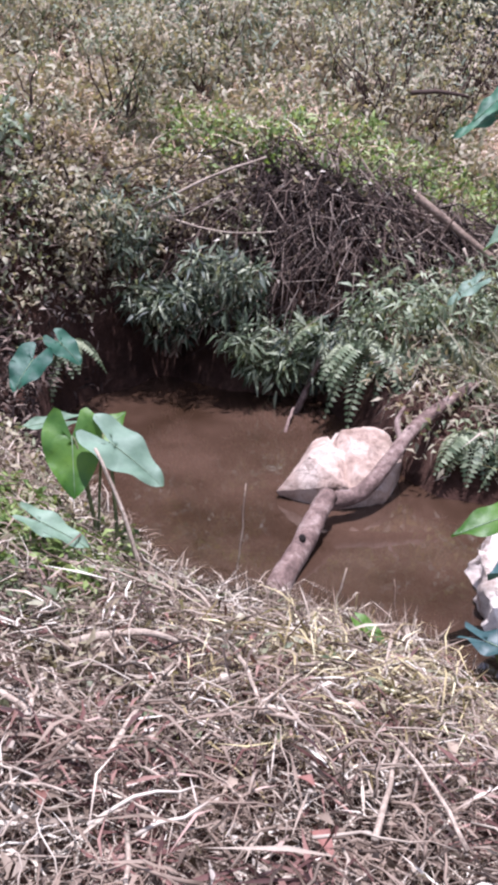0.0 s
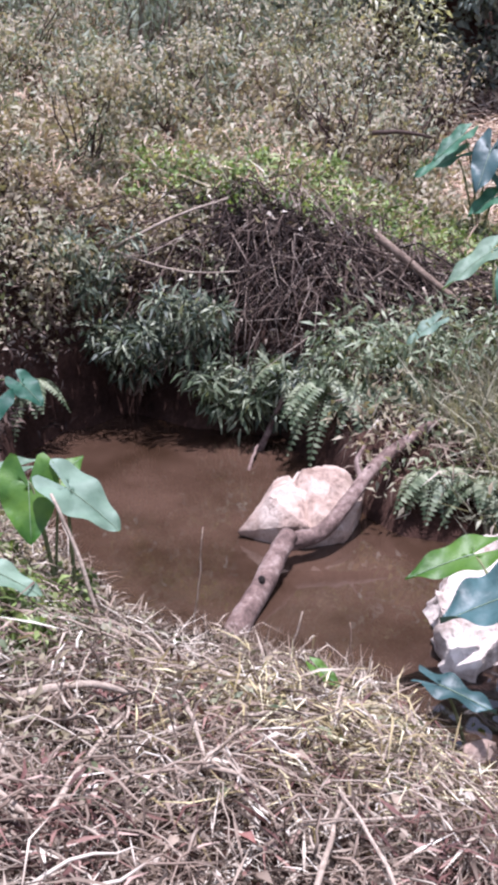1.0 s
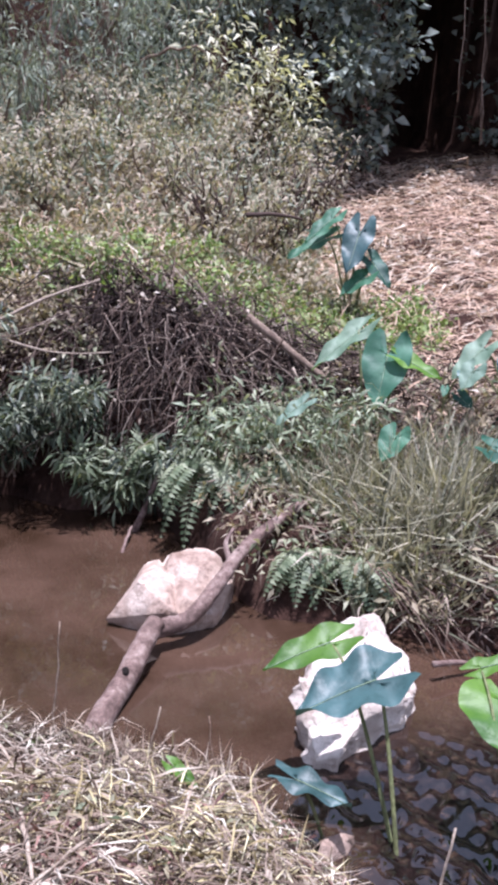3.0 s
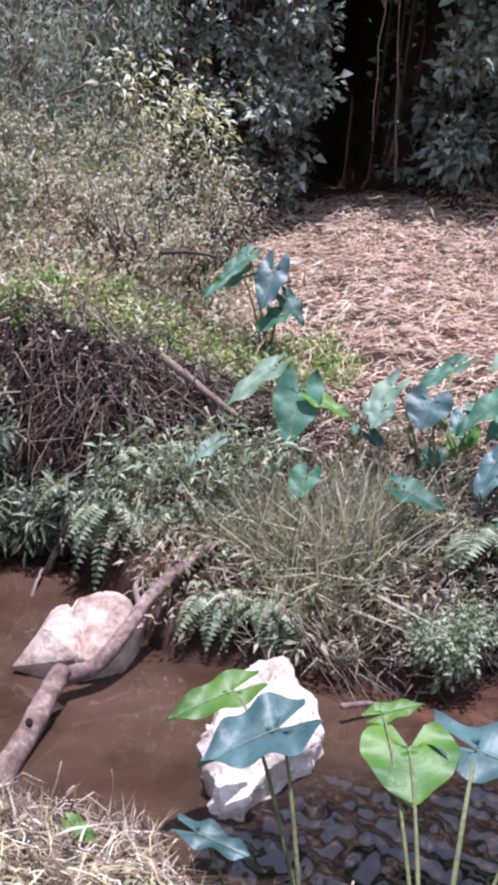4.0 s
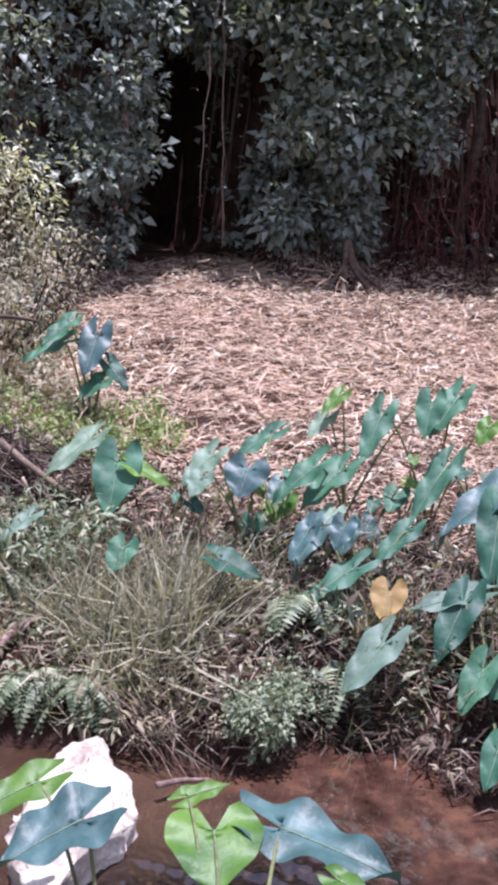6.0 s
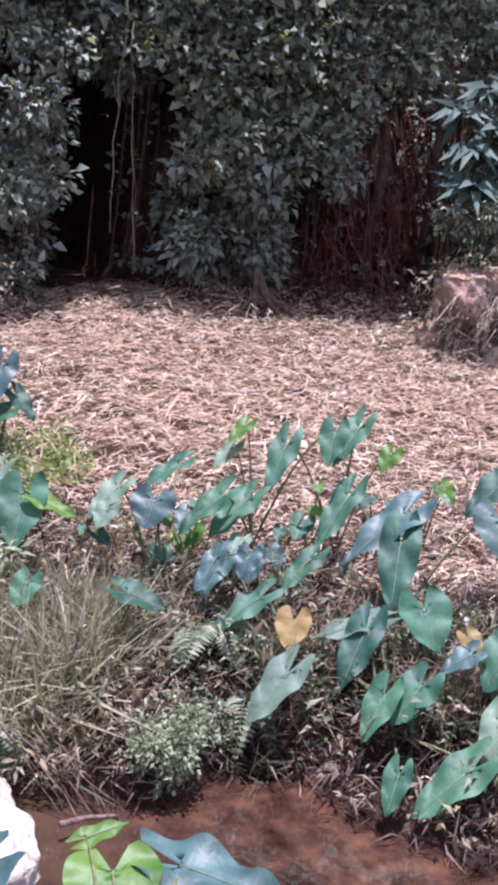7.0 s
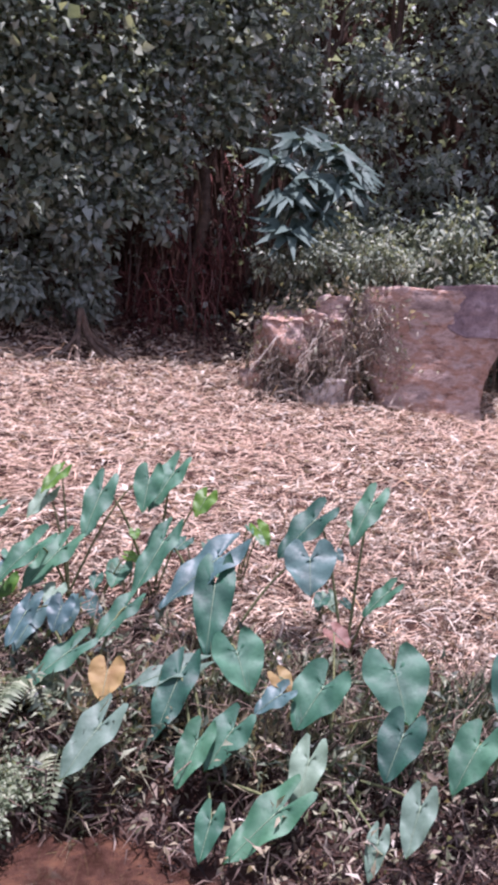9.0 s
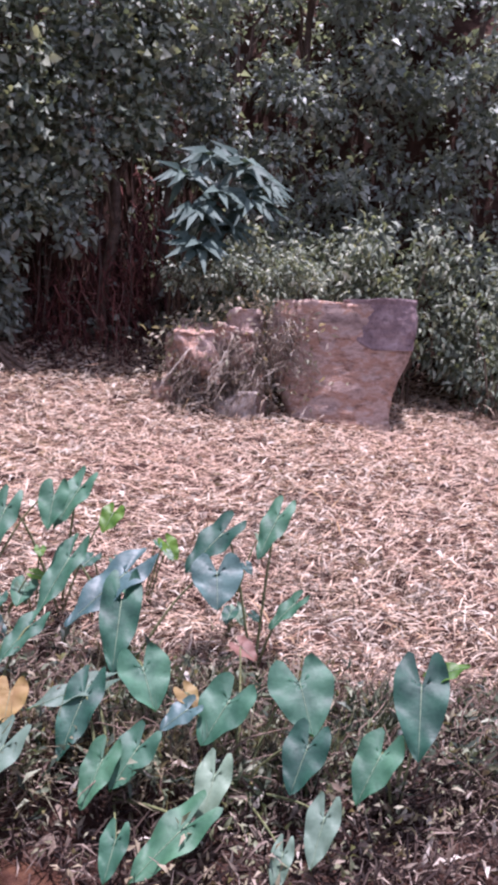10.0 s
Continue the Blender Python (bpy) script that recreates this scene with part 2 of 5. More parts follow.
# ---- stones ----
stone = boulder("boulder", [(0.17, 3.87, -0.1), (0.115, 3.79, 0.03), (0.25, 3.79, 0.205), (0.4, 3.64, 0.125), (0.37, 3.7, -0.1), (0.43, 3.95, 0.26), (0.6, 4.0, 0.24), (0.7, 4.0, 0.12), (0.58, 3.72, 0.06), (0.56, 3.76, -0.1), (0.5, 4.2, 0.18), (0.3, 4.1, 0.16), (0.3, 4.2, -0.1), (0.68, 4.15, -0.1), (0.68, 4.0, -0.1)], TAN_ROCK, 0.011, 4, 1, 0.006)
for v in stone.data.vertices:  # a narrow groove is pressed down the top of the boulder
    k = min(1.0, max(0.0, (3.98 - v.co.y) / 0.34))
    away = abs(v.co.x - (0.37 + 0.07 * k + 0.012 * math.sin(30 * v.co.y)))
    if v.co.z > 0.09 and away < 0.028:
        v.co.z -= 0.045 * (1 - away / 0.028) ** 0.7
tagged(stone, "pale pinkish boulder standing in the muddy stream", "boulder")
slab = boulder("boulder", [(0.78, 2.72, -0.1), (0.8, 2.68, 0.03), (0.86, 2.66, -0.1), (0.87, 2.67, 0.05), (0.79, 2.86, 0.13), (0.8, 3.05, 0.16), (0.82, 3.25, -0.1), (1.0, 3.35, 0.15), (1.17, 3.38, 0.215), (1.22, 3.44, 0.16), (1.2, 3.5, -0.1), (1.24, 3.28, 0.14), (1.27, 3.0, 0.07), (1.25, 3.02, -0.1), (1.02, 2.8, 0.14), (1.08, 2.9, -0.1), (0.95, 2.84, -0.1), (1.05, 3.1, 0.21)], PALE_ROCK, 0.035, 4, 4, 0.01)
tagged(slab, "sunlit white boulder slab sloping into the stream", "boulder")


def cast_block(name, lefts, rights, z0, z1, depth, front, material, rough, seed):
    """An upright worn block: rings of a rounded rectangle that follow its two uneven ends."""
    u, back = Vector((0.703, -0.711, 0)), Vector((0.711, 0.703, 0))
    rows, around = 44, 120
    V, F = [], []
    for i in range(rows + 1):
        z = z0 + (z1 - z0) * i / rows
        a, b = float(lerp_table(lefts, z)), float(lerp_table(rights, z))
        for j in range(around):
            w = 2 * math.pi * j / around
            c, q = math.cos(w), math.sin(w)
            s = (a + b) / 2 + (b - a) / 2 * math.copysign(abs(c) ** 0.3, c)
            d = front + depth / 2 + depth / 2 * math.copysign(abs(q) ** 0.3, q)
            p = Vector((8.45, 7.42, z)) + u * s + back * d
            k = p + Vector((seed, seed * 2, 0))
            ledge = noise.fractal(Vector((k.x * 0.7, k.y * 0.7, k.z * 6)), 0.9, 2.1, 4)
            lump = noise.fractal(k * 2.2, 0.9, 2.1, 5)
            out = Vector((c * u.x + q * back.x, c * u.y + q * back.y, 0)).normalized()
            V.append(p + out * (rough * (0.28 * ledge + 1.0 * lump)) + Vector((0, 0, rough * 0.5 * lump)))
    V.append(sum((V[rows * around + j] for j in range(around)), Vector()) / around)
    for i in range(rows):
        for j in range(around):
            p, q = i * around + j, i * around + (j + 1) % around
            F.append((p, q, q + around, p + around))
    for j in range(around):
        F.append((rows * around + j, rows * around + (j + 1) % around, len(V) - 1))
    return mesh_object(name, V, F, material)


ruin = thing("concrete_block", (8.6, 7.6, 1.2), "weathered pinkish concrete block with a dark top, undercut", "concrete block")
under(cast_block("body", [(1.1, -0.5), (1.35, -0.56), (1.74, -0.68), (2.0, -0.82), (2.31, -0.9), (2.6, -0.88), (2.76, -0.74)], [(1.1, 0.62), (1.4, 0.62), (1.75, 0.62), (2.05, 0.72), (2.35, 0.83), (2.78, 0.82)], 1.05, 2.76, 1.1, 0.0, LAYERED_ROCK, 0.045, 3.0), ruin)
cap = under(cast_block("cap", [(2.22, 0.34), (2.3, 0.16), (2.36, 0.05), (2.8, 0.0)], [(2.3, 0.8), (2.45, 0.85), (2.8, 0.84)], 2.24, 2.81, 1.1, -0.015, CAP_ROCK, 0.045, 3.0), ruin)
tagged(cap, "darker purple-grey top layer")


# ---- foliage tools ----
def unit(v):
    return v / np.maximum(1e-9, np.linalg.norm(v, axis=-1, keepdims=True))


def leafset(P, D, N, L, W, bend=0.15, droop=0.2, fold=0.12):
    """Many small leaves: base, ribbed middle, two sides and a tip each. Returns vertices and triangles."""
    n = len(P)
    L, W = np.broadcast_to(L, n)[:, None], np.broadcast_to(W, n)[:, None]
    D = unit(D)
    N = unit(N - D * (N * D).sum(1, keepdims=True))
    S = np.cross(D, N)
    mid = P + D * L * 0.45 + N * L * bend
    tip = P + D * L + N * L * (bend - droop)
    lf = mid + S * W * 0.5 + N * W * fold
    rt = mid - S * W * 0.5 + N * W * fold
    V = np.stack([P, mid, tip, lf, rt], 1).reshape(-1, 3)
    k = (np.arange(n) * 5)[:, None]
    F = np.concatenate([k + [0, 4, 1], k + [4, 2, 1], k + [0, 1, 3], k + [3, 1, 2]], 1).reshape(-1, 3)
    return V, F


def mesh_fast(name, V, F, material, parent=None):
    me = bpy.data.meshes.new(name)
    me.vertices.add(len(V))
    me.vertices.foreach_set("co", np.ascontiguousarray(V, np.float32).ravel())
    k = F.shape[1]
    me.loops.add(F.size)
    me.loops.foreach_set("vertex_index", np.ascontiguousarray(F, np.int32).ravel())
    me.polygons.add(len(F))
    me.polygons.foreach_set("loop_start", np.arange(0, F.size, k, dtype=np.int32))
    me.update(calc_edges=True)
    me.validate()
    me.materials.append(material)
    ob = new(name, me)
    ob.parent = parent
    return ob


def scatter_dirs(rng, n, up=0.0, spread=1.0):
    d = rng.normal(size=(n, 3)) * spread
    d[:, 2] += up
    return unit(d)


def tube_arrays(points, r0, r1, sides=6, flat_noise=0.0, rng=None):
    pts = np.asarray(points, float)
    n = len(pts)
    tang = unit(np.gradient(pts, axis=0))
    ref = np.array([0.31, 0.17, 0.93])
    a = unit(np.cross(tang, ref) + 1e-6)
    b = np.cross(tang, a)
    rad = np.linspace(r0, r1, n)
    ang = np.arange(sides) * 2 * np.pi / sides
    R = rad[:, None] * np.ones((1, sides))
    if flat_noise:
        R = R * (1 + flat_noise * rng.normal(size=R.shape))
    V = pts[:, None] + R[..., None] * (np.cos(ang)[None, :, None] * a[:, None] + np.sin(ang)[None, :, None] * b[:, None])
    V = np.concatenate([V.reshape(-1, 3), pts[:1], pts[-1:]])
    F = []
    for i in range(n - 1):
        for j in range(sides):
            p, q = i * sides + j, i * sides + (j + 1) % sides
            F += [(p, q, q + sides), (p, q + sides, p + sides)]
    for j in range(sides):
        F += [(n * sides, (j + 1) % sides, j), (n * sides + 1, (n - 1) * sides + j, (n - 1) * sides + (j + 1) % sides)]
    return V, np.array(F)


def join(sets):
    V, F, k = [], [], 0
    for v, f in sets:
        V.append(v)
        F.append(f + k)
        k += len(v)
    return np.concatenate(V), np.concatenate(F)


def arc(a, b, sag=0.0, n=7, wander=0.0, rng=None):
    a, b = np.asarray(a, float), np.asarray(b, float)
    k = np.linspace(0, 1, n)[:, None]
    p = a + (b - a) * k
    p[:, 2] += sag * 4 * (k * (1 - k))[:, 0]
    if wander:
        p[1:-1] += rng.normal(size=(n - 2, 3)) * wander
    return p


STRAW = leafy("dry_straw", [(0.0, "241c18"), (0.35, "54473e"), (0.6, "8f8072"), (0.82, "c8bbaa"), (1.0, "eae2d4")], 0.7, 0.15, 0.25, 5.0, "907e70")
YELLOW_STRAW = leafy("yellow_straw", [(0.0, "5e5236"), (0.4, "948460"), (0.75, "c8bb90"), (1.0, "e8e0c0")], 0.7, 0.2)
RED_LITTER = leafy("red_brown_litter", [(0.0, "382422"), (0.5, "6a4a44"), (0.8, "8e6e64"), (1.0, "bea699")], 0.75, 0.1)
FIELD_STRAW = leafy("field_straw", [(0.0, "80604e"), (0.3, "bb9c86"), (0.6, "dec6ae"), (0.85, "f4e9d8"), (1.0, "b39268")], 0.75, 0.12, 0.2, 0.7, "d0b29c")
DEAD_LEAF = leafy("dead_leaves", [(0.0, "4e4036"), (0.4, "7e6e60"), (0.75, "ab9d8e"), (1.0, "d0c6ba")], 0.7, 0.2)
BANK_LEAF = leafy("bank_leaves", [(0.0, "4b5640"), (0.35, "737d5e"), (0.6, "979a7e"), (0.8, "b5b09a"), (1.0, "a08f78")], 0.5, 0.35, 0.4, 2.0, "a2947c")
BRIGHT_LEAF = leafy("bright_green_leaves", [(0.0, "4a5f33"), (0.4, "6f8548"), (0.75, "96a868"), (1.0, "bcc292")], 0.5, 0.4)
DARK_LEAF = leafy("dark_green_leaves", [(0.0, "28302a"), (0.4, "465243"), (0.75, "6e775f"), (1.0, "aaae96")], 0.5, 0.3)
FERN_LEAF = leafy("fern_leaves", [(0.0, "46543e"), (0.5, "768266"), (1.0, "b0b69a")], 0.5, 0.35)
TREE_LEAF = leafy("tree_leaves", [(0.0, "47524a"), (0.4, "828e84"), (0.75, "b6beb0"), (1.0, "d8ded0")], 0.5, 0.36, 0.5, 0.6, "868f86")
# Sunlight on the small trees is put into these paler leaf tones.
PALE_TREE_LEAF = leafy("sunlit_tree_leaves", [(0.0, "96987a"), (0.5, "c4c3a2"), (1.0, "e6e2cc")], 0.45, 0.4)
BRUSH_LEAF = leafy("brush_leaves", [(0.0, "6c705e"), (0.4, "98987f"), (0.7, "bab29c"), (1.0, "cab8a6")], 0.6, 0.35, 0.3, 1.2, "a99c8a")
FINE_LEAF = leafy("fine_grey_green_leaves", [(0.0, "5b685a"), (0.5, "87917d"), (1.0, "b0b4a0")], 0.6, 0.3)
GRASS = leafy("pale_grass", [(0.0, "68695a"), (0.4, "918f78"), (0.75, "b9b39b"), (1.0, "d4cab4")], 0.55, 0.3)
ROSETTE_LEAF = leafy("rosette_leaves", [(0.0, "26322f"), (0.5, "40524c"), (1.0, "667870")], 0.6, 0.2, 0.2)
# Darkened root browns; some covers wear them to imitate shade by colour.
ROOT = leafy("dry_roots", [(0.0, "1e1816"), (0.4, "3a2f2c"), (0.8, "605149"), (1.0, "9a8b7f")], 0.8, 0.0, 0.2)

RED_ROOT = leafy("red_brown_roots", [(0.0, "301d1d"), (0.45, "5a3735"), (0.8, "7a4f4a"), (1.0, "9c7870")], 0.85, 0.0, 0.15)


def bark_material(name, stops, scale=(1, 1, 1)):
    n = Nodes(name)
    a = n.ramp(n.noise(14.0, 8.0, 0.7, scale), stops)
    b = n.ramp(n.noise(60.0, 6.0, 0.7), [(0.35, (0.45, 0.42, 0.4, 1)), (0.65, (1, 1, 1, 1))])
    n.bump(n.noise(35.0, 8.0, 0.7, scale), 0.8, 0.012)
    return n.done(n.mix(0.7, a, b, "MULTIPLY"), 0.75, 0.3)


BARK = bark_material("bark", [(0.3, "3a2f2a"), (0.6, "6a5a4e"), (0.8, "8c7c6c")])
LOG_WOOD = bark_material("weathered_log", [(0.3, "40322d"), (0.5, "74605a"), (0.72, "ae9c93")], (1, 1, 1))
STALK = bark_material("dry_stalk", [(0.3, "8f7f70"), (0.6, "b8a898"), (0.8, "d8ccbc")])
TWIG = bark_material("grey_twig", [(0.3, "5a4a40"), (0.6, "8a786a"), (0.8, "b5a494")])
GREEN_STEM = bark_material("taro_stem", [(0.3, "586244"), (0.6, "7c8058"), (0.8, "a09e74")])
PALE_RIB = bark_material("pale_leaf_rib", [(0.3, "748a70"), (0.6, "8a9c80"), (0.8, "a0ae92")])
rng = np.random.default_rng(11)


def on_ground(x, y, lift=0.0):
    return np.stack([x, y, height(x, y) + lift], -1)


def ground_normal(x, y, e=0.06):
    return unit(np.stack([(height(x - e, y) - height(x + e, y)) / (2 * e), (height(x, y - e) - height(x, y + e)) / (2 * e), np.ones_like(x)], -1))


def litter(name, x, y, lift, L, W, material, label, tilt=0.25, category="dry grass", steer=None):
    """Loose straw or leaves lying over the ground, crosswise and uneven."""
    n = len(x)
    P = on_ground(x, y, lift)
    g = ground_normal(x, y)
    D = rng.normal(size=(n, 3))
    if steer is not None:
        D = D * 0.55 + np.asarray(steer)[None] * rng.choice([-1, 1], n)[:, None]
    D = D - g * (D * g).sum(1, keepdims=True)
    D = unit(D) + g * rng.normal(size=(n, 1)) * tilt
    N = g + rng.normal(size=(n, 3)) * 0.5
    V, F = leafset(P, D, N, L, W, 0.22 * rng.normal(size=(n, 1)), 0.1)
    ob = mesh_fast(name, V, F, material)
    return tagged(ob, label, category, kind="stuff")


def sample(n, x0, x1, y0, y1, keep):
    x, y = rng.uniform(x0, x1, n), rng.uniform(y0, y1, n)
    k = keep(x, y)
    return x[k], y[k]


def near_side(x, y):
    return (lerp_table(NEAR_EDGE, x) - y) > -0.03


def far_side(x, y):
    return y - lerp_table(FAR_EDGE, x)


# ---- cut straw on the near bank ----
def pile(x, y):
    """How deep the straw lies: thin at the water, heaped further up."""
    return 0.015 + 0.135 * smooth(0.05, 0.75, lerp_table(NEAR_EDGE, x) - y)


x, y = sample(46000, -1.6, 1.1, 0.7, 3.7, near_side)
n = len(x)
litter("dry_straw", x, y, rng.random(n) ** 1.3 * pile(x, y) * (0.35 + 0.9 * np.clip(0.5 + 0.8 * rumple(x, y, 0.3), 0, 1)), rng.uniform(0.03, 0.19, n), rng.uniform(0.002, 0.0062, n), STRAW, "dry cut straw heaped over the near bank", 0.34)
x, y = sample(1900, -1.4, 1.0, 0.8, 3.4, near_side)
n = len(x)
litter("broken_straw", x, y, pile(x, y) * rng.uniform(0.5, 1.1, n), rng.uniform(0.07, 0.24, n), rng.uniform(0.004, 0.010, n), STRAW, "broader broken straw blades lying on the heap", 0.08)
x, y = sample(3600, -0.2, 0.9, 1.5, 2.8, lambda x, y: near_side(x, y) & (rng.random(len(x)) < np.exp(-6 * (x - 0.35) ** 2 - 5 * (y - 2.1) ** 2)))
n = len(x)
litter("yellow_straw", x, y, pile(x, y) * rng.uniform(0.5, 1.15, n), rng.uniform(0.05, 0.18, n), rng.uniform(0.003, 0.007, n), YELLOW_STRAW, "yellowish half-green straw on the heap", 0.3)
x, y = sample(6500, -1.0, 0.9, 0.9, 2.3, lambda x, y: near_side(x, y) & (rumple(x + 1, y, 0.7) > 0.25))
n = len(x)
litter("red_brown_litter", x, y, pile(x, y) * rng.uniform(0.3, 1.05, n), rng.uniform(0.03, 0.12, n), rng.uniform(0.004, 0.011, n), RED_LITTER, "red-brown withered stems among the straw", 0.25)
x, y = sample(6500, -1.6, 1.1, 0.7, 3.7, near_side)
n = len(x)
litter("dead_leaves", x, y, rng.random(n) * pile(x, y), rng.uniform(0.015, 0.05, n), rng.uniform(0.008, 0.022, n), DEAD_LEAF, "small withered leaves among the straw", 0.4, "dead leaves")
x, y = sample(22000, -1.6, 1.0, 1.6, 4.2, lambda x, y: near_side(x, y) & (rng.random(len(x)) < np.where(x < -0.3, 1.0, 0.4) * (rumple(x, y, 0.5) > 0)))
n = len(x)
litter("green_weeds", x, y, rng.random(n) * pile(x, y) * 1.2, rng.uniform(0.02, 0.06, n), rng.uniform(0.008, 0.022, n), BANK_LEAF, "small grey-green weeds growing through the straw", 0.6, "weeds")


x, y = sample(26000, -7, 3.5, -6, 4.5, lambda x, y: near_side(x, y) & ((x < -1.5) | (x > 1.0) | (y < 0.8)) & (rng.random(len(x)) < np.exp(-0.12 * (x * x + (y - 1) ** 2))))
n = len(x)
litter("trampled_straw", x, y, rng.random(n) * 0.06, rng.uniform(0.06, 0.3, n), rng.uniform(0.005, 0.012, n), STRAW, "trampled dry straw on the near bank", 0.25)


# ---- the cleared slope ----
def in_field(x, y):
    return (x - 0.15 * (y - 5) > 1.35 + 0.25 * rumple(y, x, 1.5)) & (y < lerp_table(CLIFF, x) - 0.1) & (y > np.where(x > 3, lerp_table(BANK_LINE, x) + 1.45, 4.6) + 0.25 * rumple(x, 0 * x, 2.0))


x, y = sample(125000, 1.2, 13, 2.0, 11.5, in_field)
n = len(x)
litter("field_straw", x, y, rng.random(n) ** 2 * 0.07, rng.uniform(0.04, 0.22, n), rng.uniform(0.004, 0.010, n), FIELD_STRAW, "cut straw strewn over the cleared slope", 0.16, steer=(0.9, -0.2, 0))
x, y = sample(14000, 1.2, 13, 2.0, 11.5, in_field)
n = len(x)
litter("field_dead_leaves", x, y, rng.random(n) * 0.04, rng.uniform(0.04, 0.1, n), rng.uniform(0.02, 0.05, n), DEAD_LEAF, "withered leaves lying on the cleared slope", 0.3, "dead leaves")


x, y = sample(5200, -1.05, -0.4, 2.2, 3.1, lambda x, y: near_side(x, y) & (rumple(x, y, 0.35) > -0.15))
n = len(x)
litter("leafy_weeds", x, y, 0.04 + rng.random(n) * 0.12, rng.uniform(0.025, 0.06, n), rng.uniform(0.012, 0.028, n), BRIGHT_LEAF, "low pale green weeds beside the pool", 0.6, "weeds")
sets = []
for i in range(700):
    sx, sy = rng.uniform(-1.0, 0.75), rng.uniform(0.9, 2.9)
    if float(lerp_table(NEAR_EDGE, sx)) - sy < 0.05:
        continue
    turn, ln = rng.uniform(0, 6.28), rng.uniform(0.06, 0.26)
    ex, ey = sx + math.cos(turn) * ln, sy + math.sin(turn) * ln
    if float(lerp_table(NEAR_EDGE, ex)) - ey < 0.0:
        continue
    za, zb = float(height(sx, sy) + pile(sx, sy)), float(height(ex, ey) + pile(ex, ey))
    sets.append(tube_arrays(arc((sx, sy, za + rng.uniform(-0.03, 0.02)), (ex, ey, zb + rng.uniform(-0.03, 0.02)), rng.uniform(-0.01, 0.05), 7, 0.006, rng), rng.uniform(0.0015, 0.0045), 0.0012, 5))
tagged(mesh_fast("tangled_stems", *join(sets), STRAW), "bent dry stems tangled through the straw", "dry grass", kind="stuff")
x, y = sample(5000, 1.2, 13, 2.0, 10.5, in_field)
n = len(x)
litter("field_stalks", x, y, 0.03 + rng.random(n) * 0.08, rng.uniform(0.15, 0.45, n), rng.uniform(0.005, 0.012, n), FIELD_STRAW, "longer cut stalks strewn over the cleared slope", 0.3)


# ---- the far bank's cover ----
def carpet(name, n, x0, x1, y0, y1, keep, lift, size, slim, material, label, category, out=0.6):
    """Leaves standing out from a slope in clumps."""
    x, y = sample(n, x0, x1, y0, y1, keep)
    n = len(x)
    g = ground_normal(x, y, 0.1)
    clump = 0.5 + 0.5 * rumple(x, y, 0.45)
    P = on_ground(x, y) + g * (rng.random((n, 1)) * (lift * (0.35 + clump))[:, None])
    D = rng.normal(size=(n, 3)) + g * out + np.array([0, -0.5, 0.1])
    N = rng.normal(size=(n, 3)) * 0.6 + np.array([0, -0.35, 0.8])
    L = rng.uniform(0.6, 1.35, n) * size
    V, F = leafset(P, D, N, L, L * slim, 0.1, 0.3)
    return tagged(mesh_fast(name, V, F, material), label, category, kind="stuff")


mound = lambda x, y: y - lerp_table(MOUND_EDGE, x)
carpet("bank_cover", 60000, -2.2, 2.4, 4.3, 7.2, lambda x, y: (mound(x, y) > 0.12) & ((x < 0.05 + 0.1 * rumple(y, x, 0.5)) | (mound(x, y) > 0.62)) & (x < 1.9), 0.14, 0.05, 0.42, BANK_LEAF, "dry grey-green creepers covering the far bank", "creepers")
carpet("dry_creeper", 24000, -2.2, 1.6, 4.3, 7.0, lambda x, y: (mound(x, y) > 0.1) & (x < 1.5) & ((x < 0.05) | (mound(x, y) > 0.7)), 0.12, 0.04, 0.32, DEAD_LEAF, "withered brown creeper leaves on the far bank", "creepers")
carpet("bright_cover", 20000, -1.5, 2.3, 5.5, 7.2, lambda x, y: (mound(x, y) > 0.5) & (mound(x, y) < 1.25 + 0.3 * rumple(x, y, 0.7)) & (rumple(x, y + 2, 0.6) > -0.35 - 0.5 * (x > 0.3)) & (x > -0.6), 0.22, 0.045, 0.42, BRIGHT_LEAF, "bright green creeper along the bank's sunny crest", "creepers")
carpet("bank_undergrowth", 24000, 2.1, 6.5, 0.5, 5.0, lambda x, y: (y - lerp_table(BANK_LINE, x) > 0.1) & (y - lerp_table(BANK_LINE, x) < 1.25) & (rumple(x, y, 0.5) > -0.15), 0.22, 0.08, 0.28, DARK_LEAF, "dark green undergrowth beneath the taro leaves", "undergrowth")
# Near-black leaf colour imitates the shade of a hollow in the bank.
carpet("hollow_shade_cover", 9000, -2.2, -0.85, 3.6, 5.8, lambda x, y: (height(x, y) > 0.05), 0.15, 0.06, 0.2, ROOT, "withered leaves in the bank corner, dark to stand for its shade", "creepers")
x, y = sample(30000, -4.5, 2.0, 5.7, 10.6, lambda x, y: (mound(x, y) > 0.55))
n = len(x)
litter("slope_litter", x, y, rng.random(n) * 0.12, rng.uniform(0.05, 0.25, n), rng.uniform(0.004, 0.01, n), FIELD_STRAW, "pale dry stems tangled over the brushy slope", 0.5)
carpet("feathery_cover", 16000, -4.5, 1.6, 7.4, 10.6, lambda x, y: (rumple(x, y, 1.3) > -0.3), 0.6, 0.1, 0.16, FINE_LEAF, "feathery grey-green weeds on the upper slope", "weeds")
carpet("slope_cover", 20000, -4.5, 2.0, 6.2, 9.0, lambda x, y: (mound(x, y) > 1.5) & (rumple(x, y, 1.1) > -0.5), 0.3, 0.07, 0.35, BRUSH_LEAF, "dusty grey-green weeds over the brushy slope", "weeds")
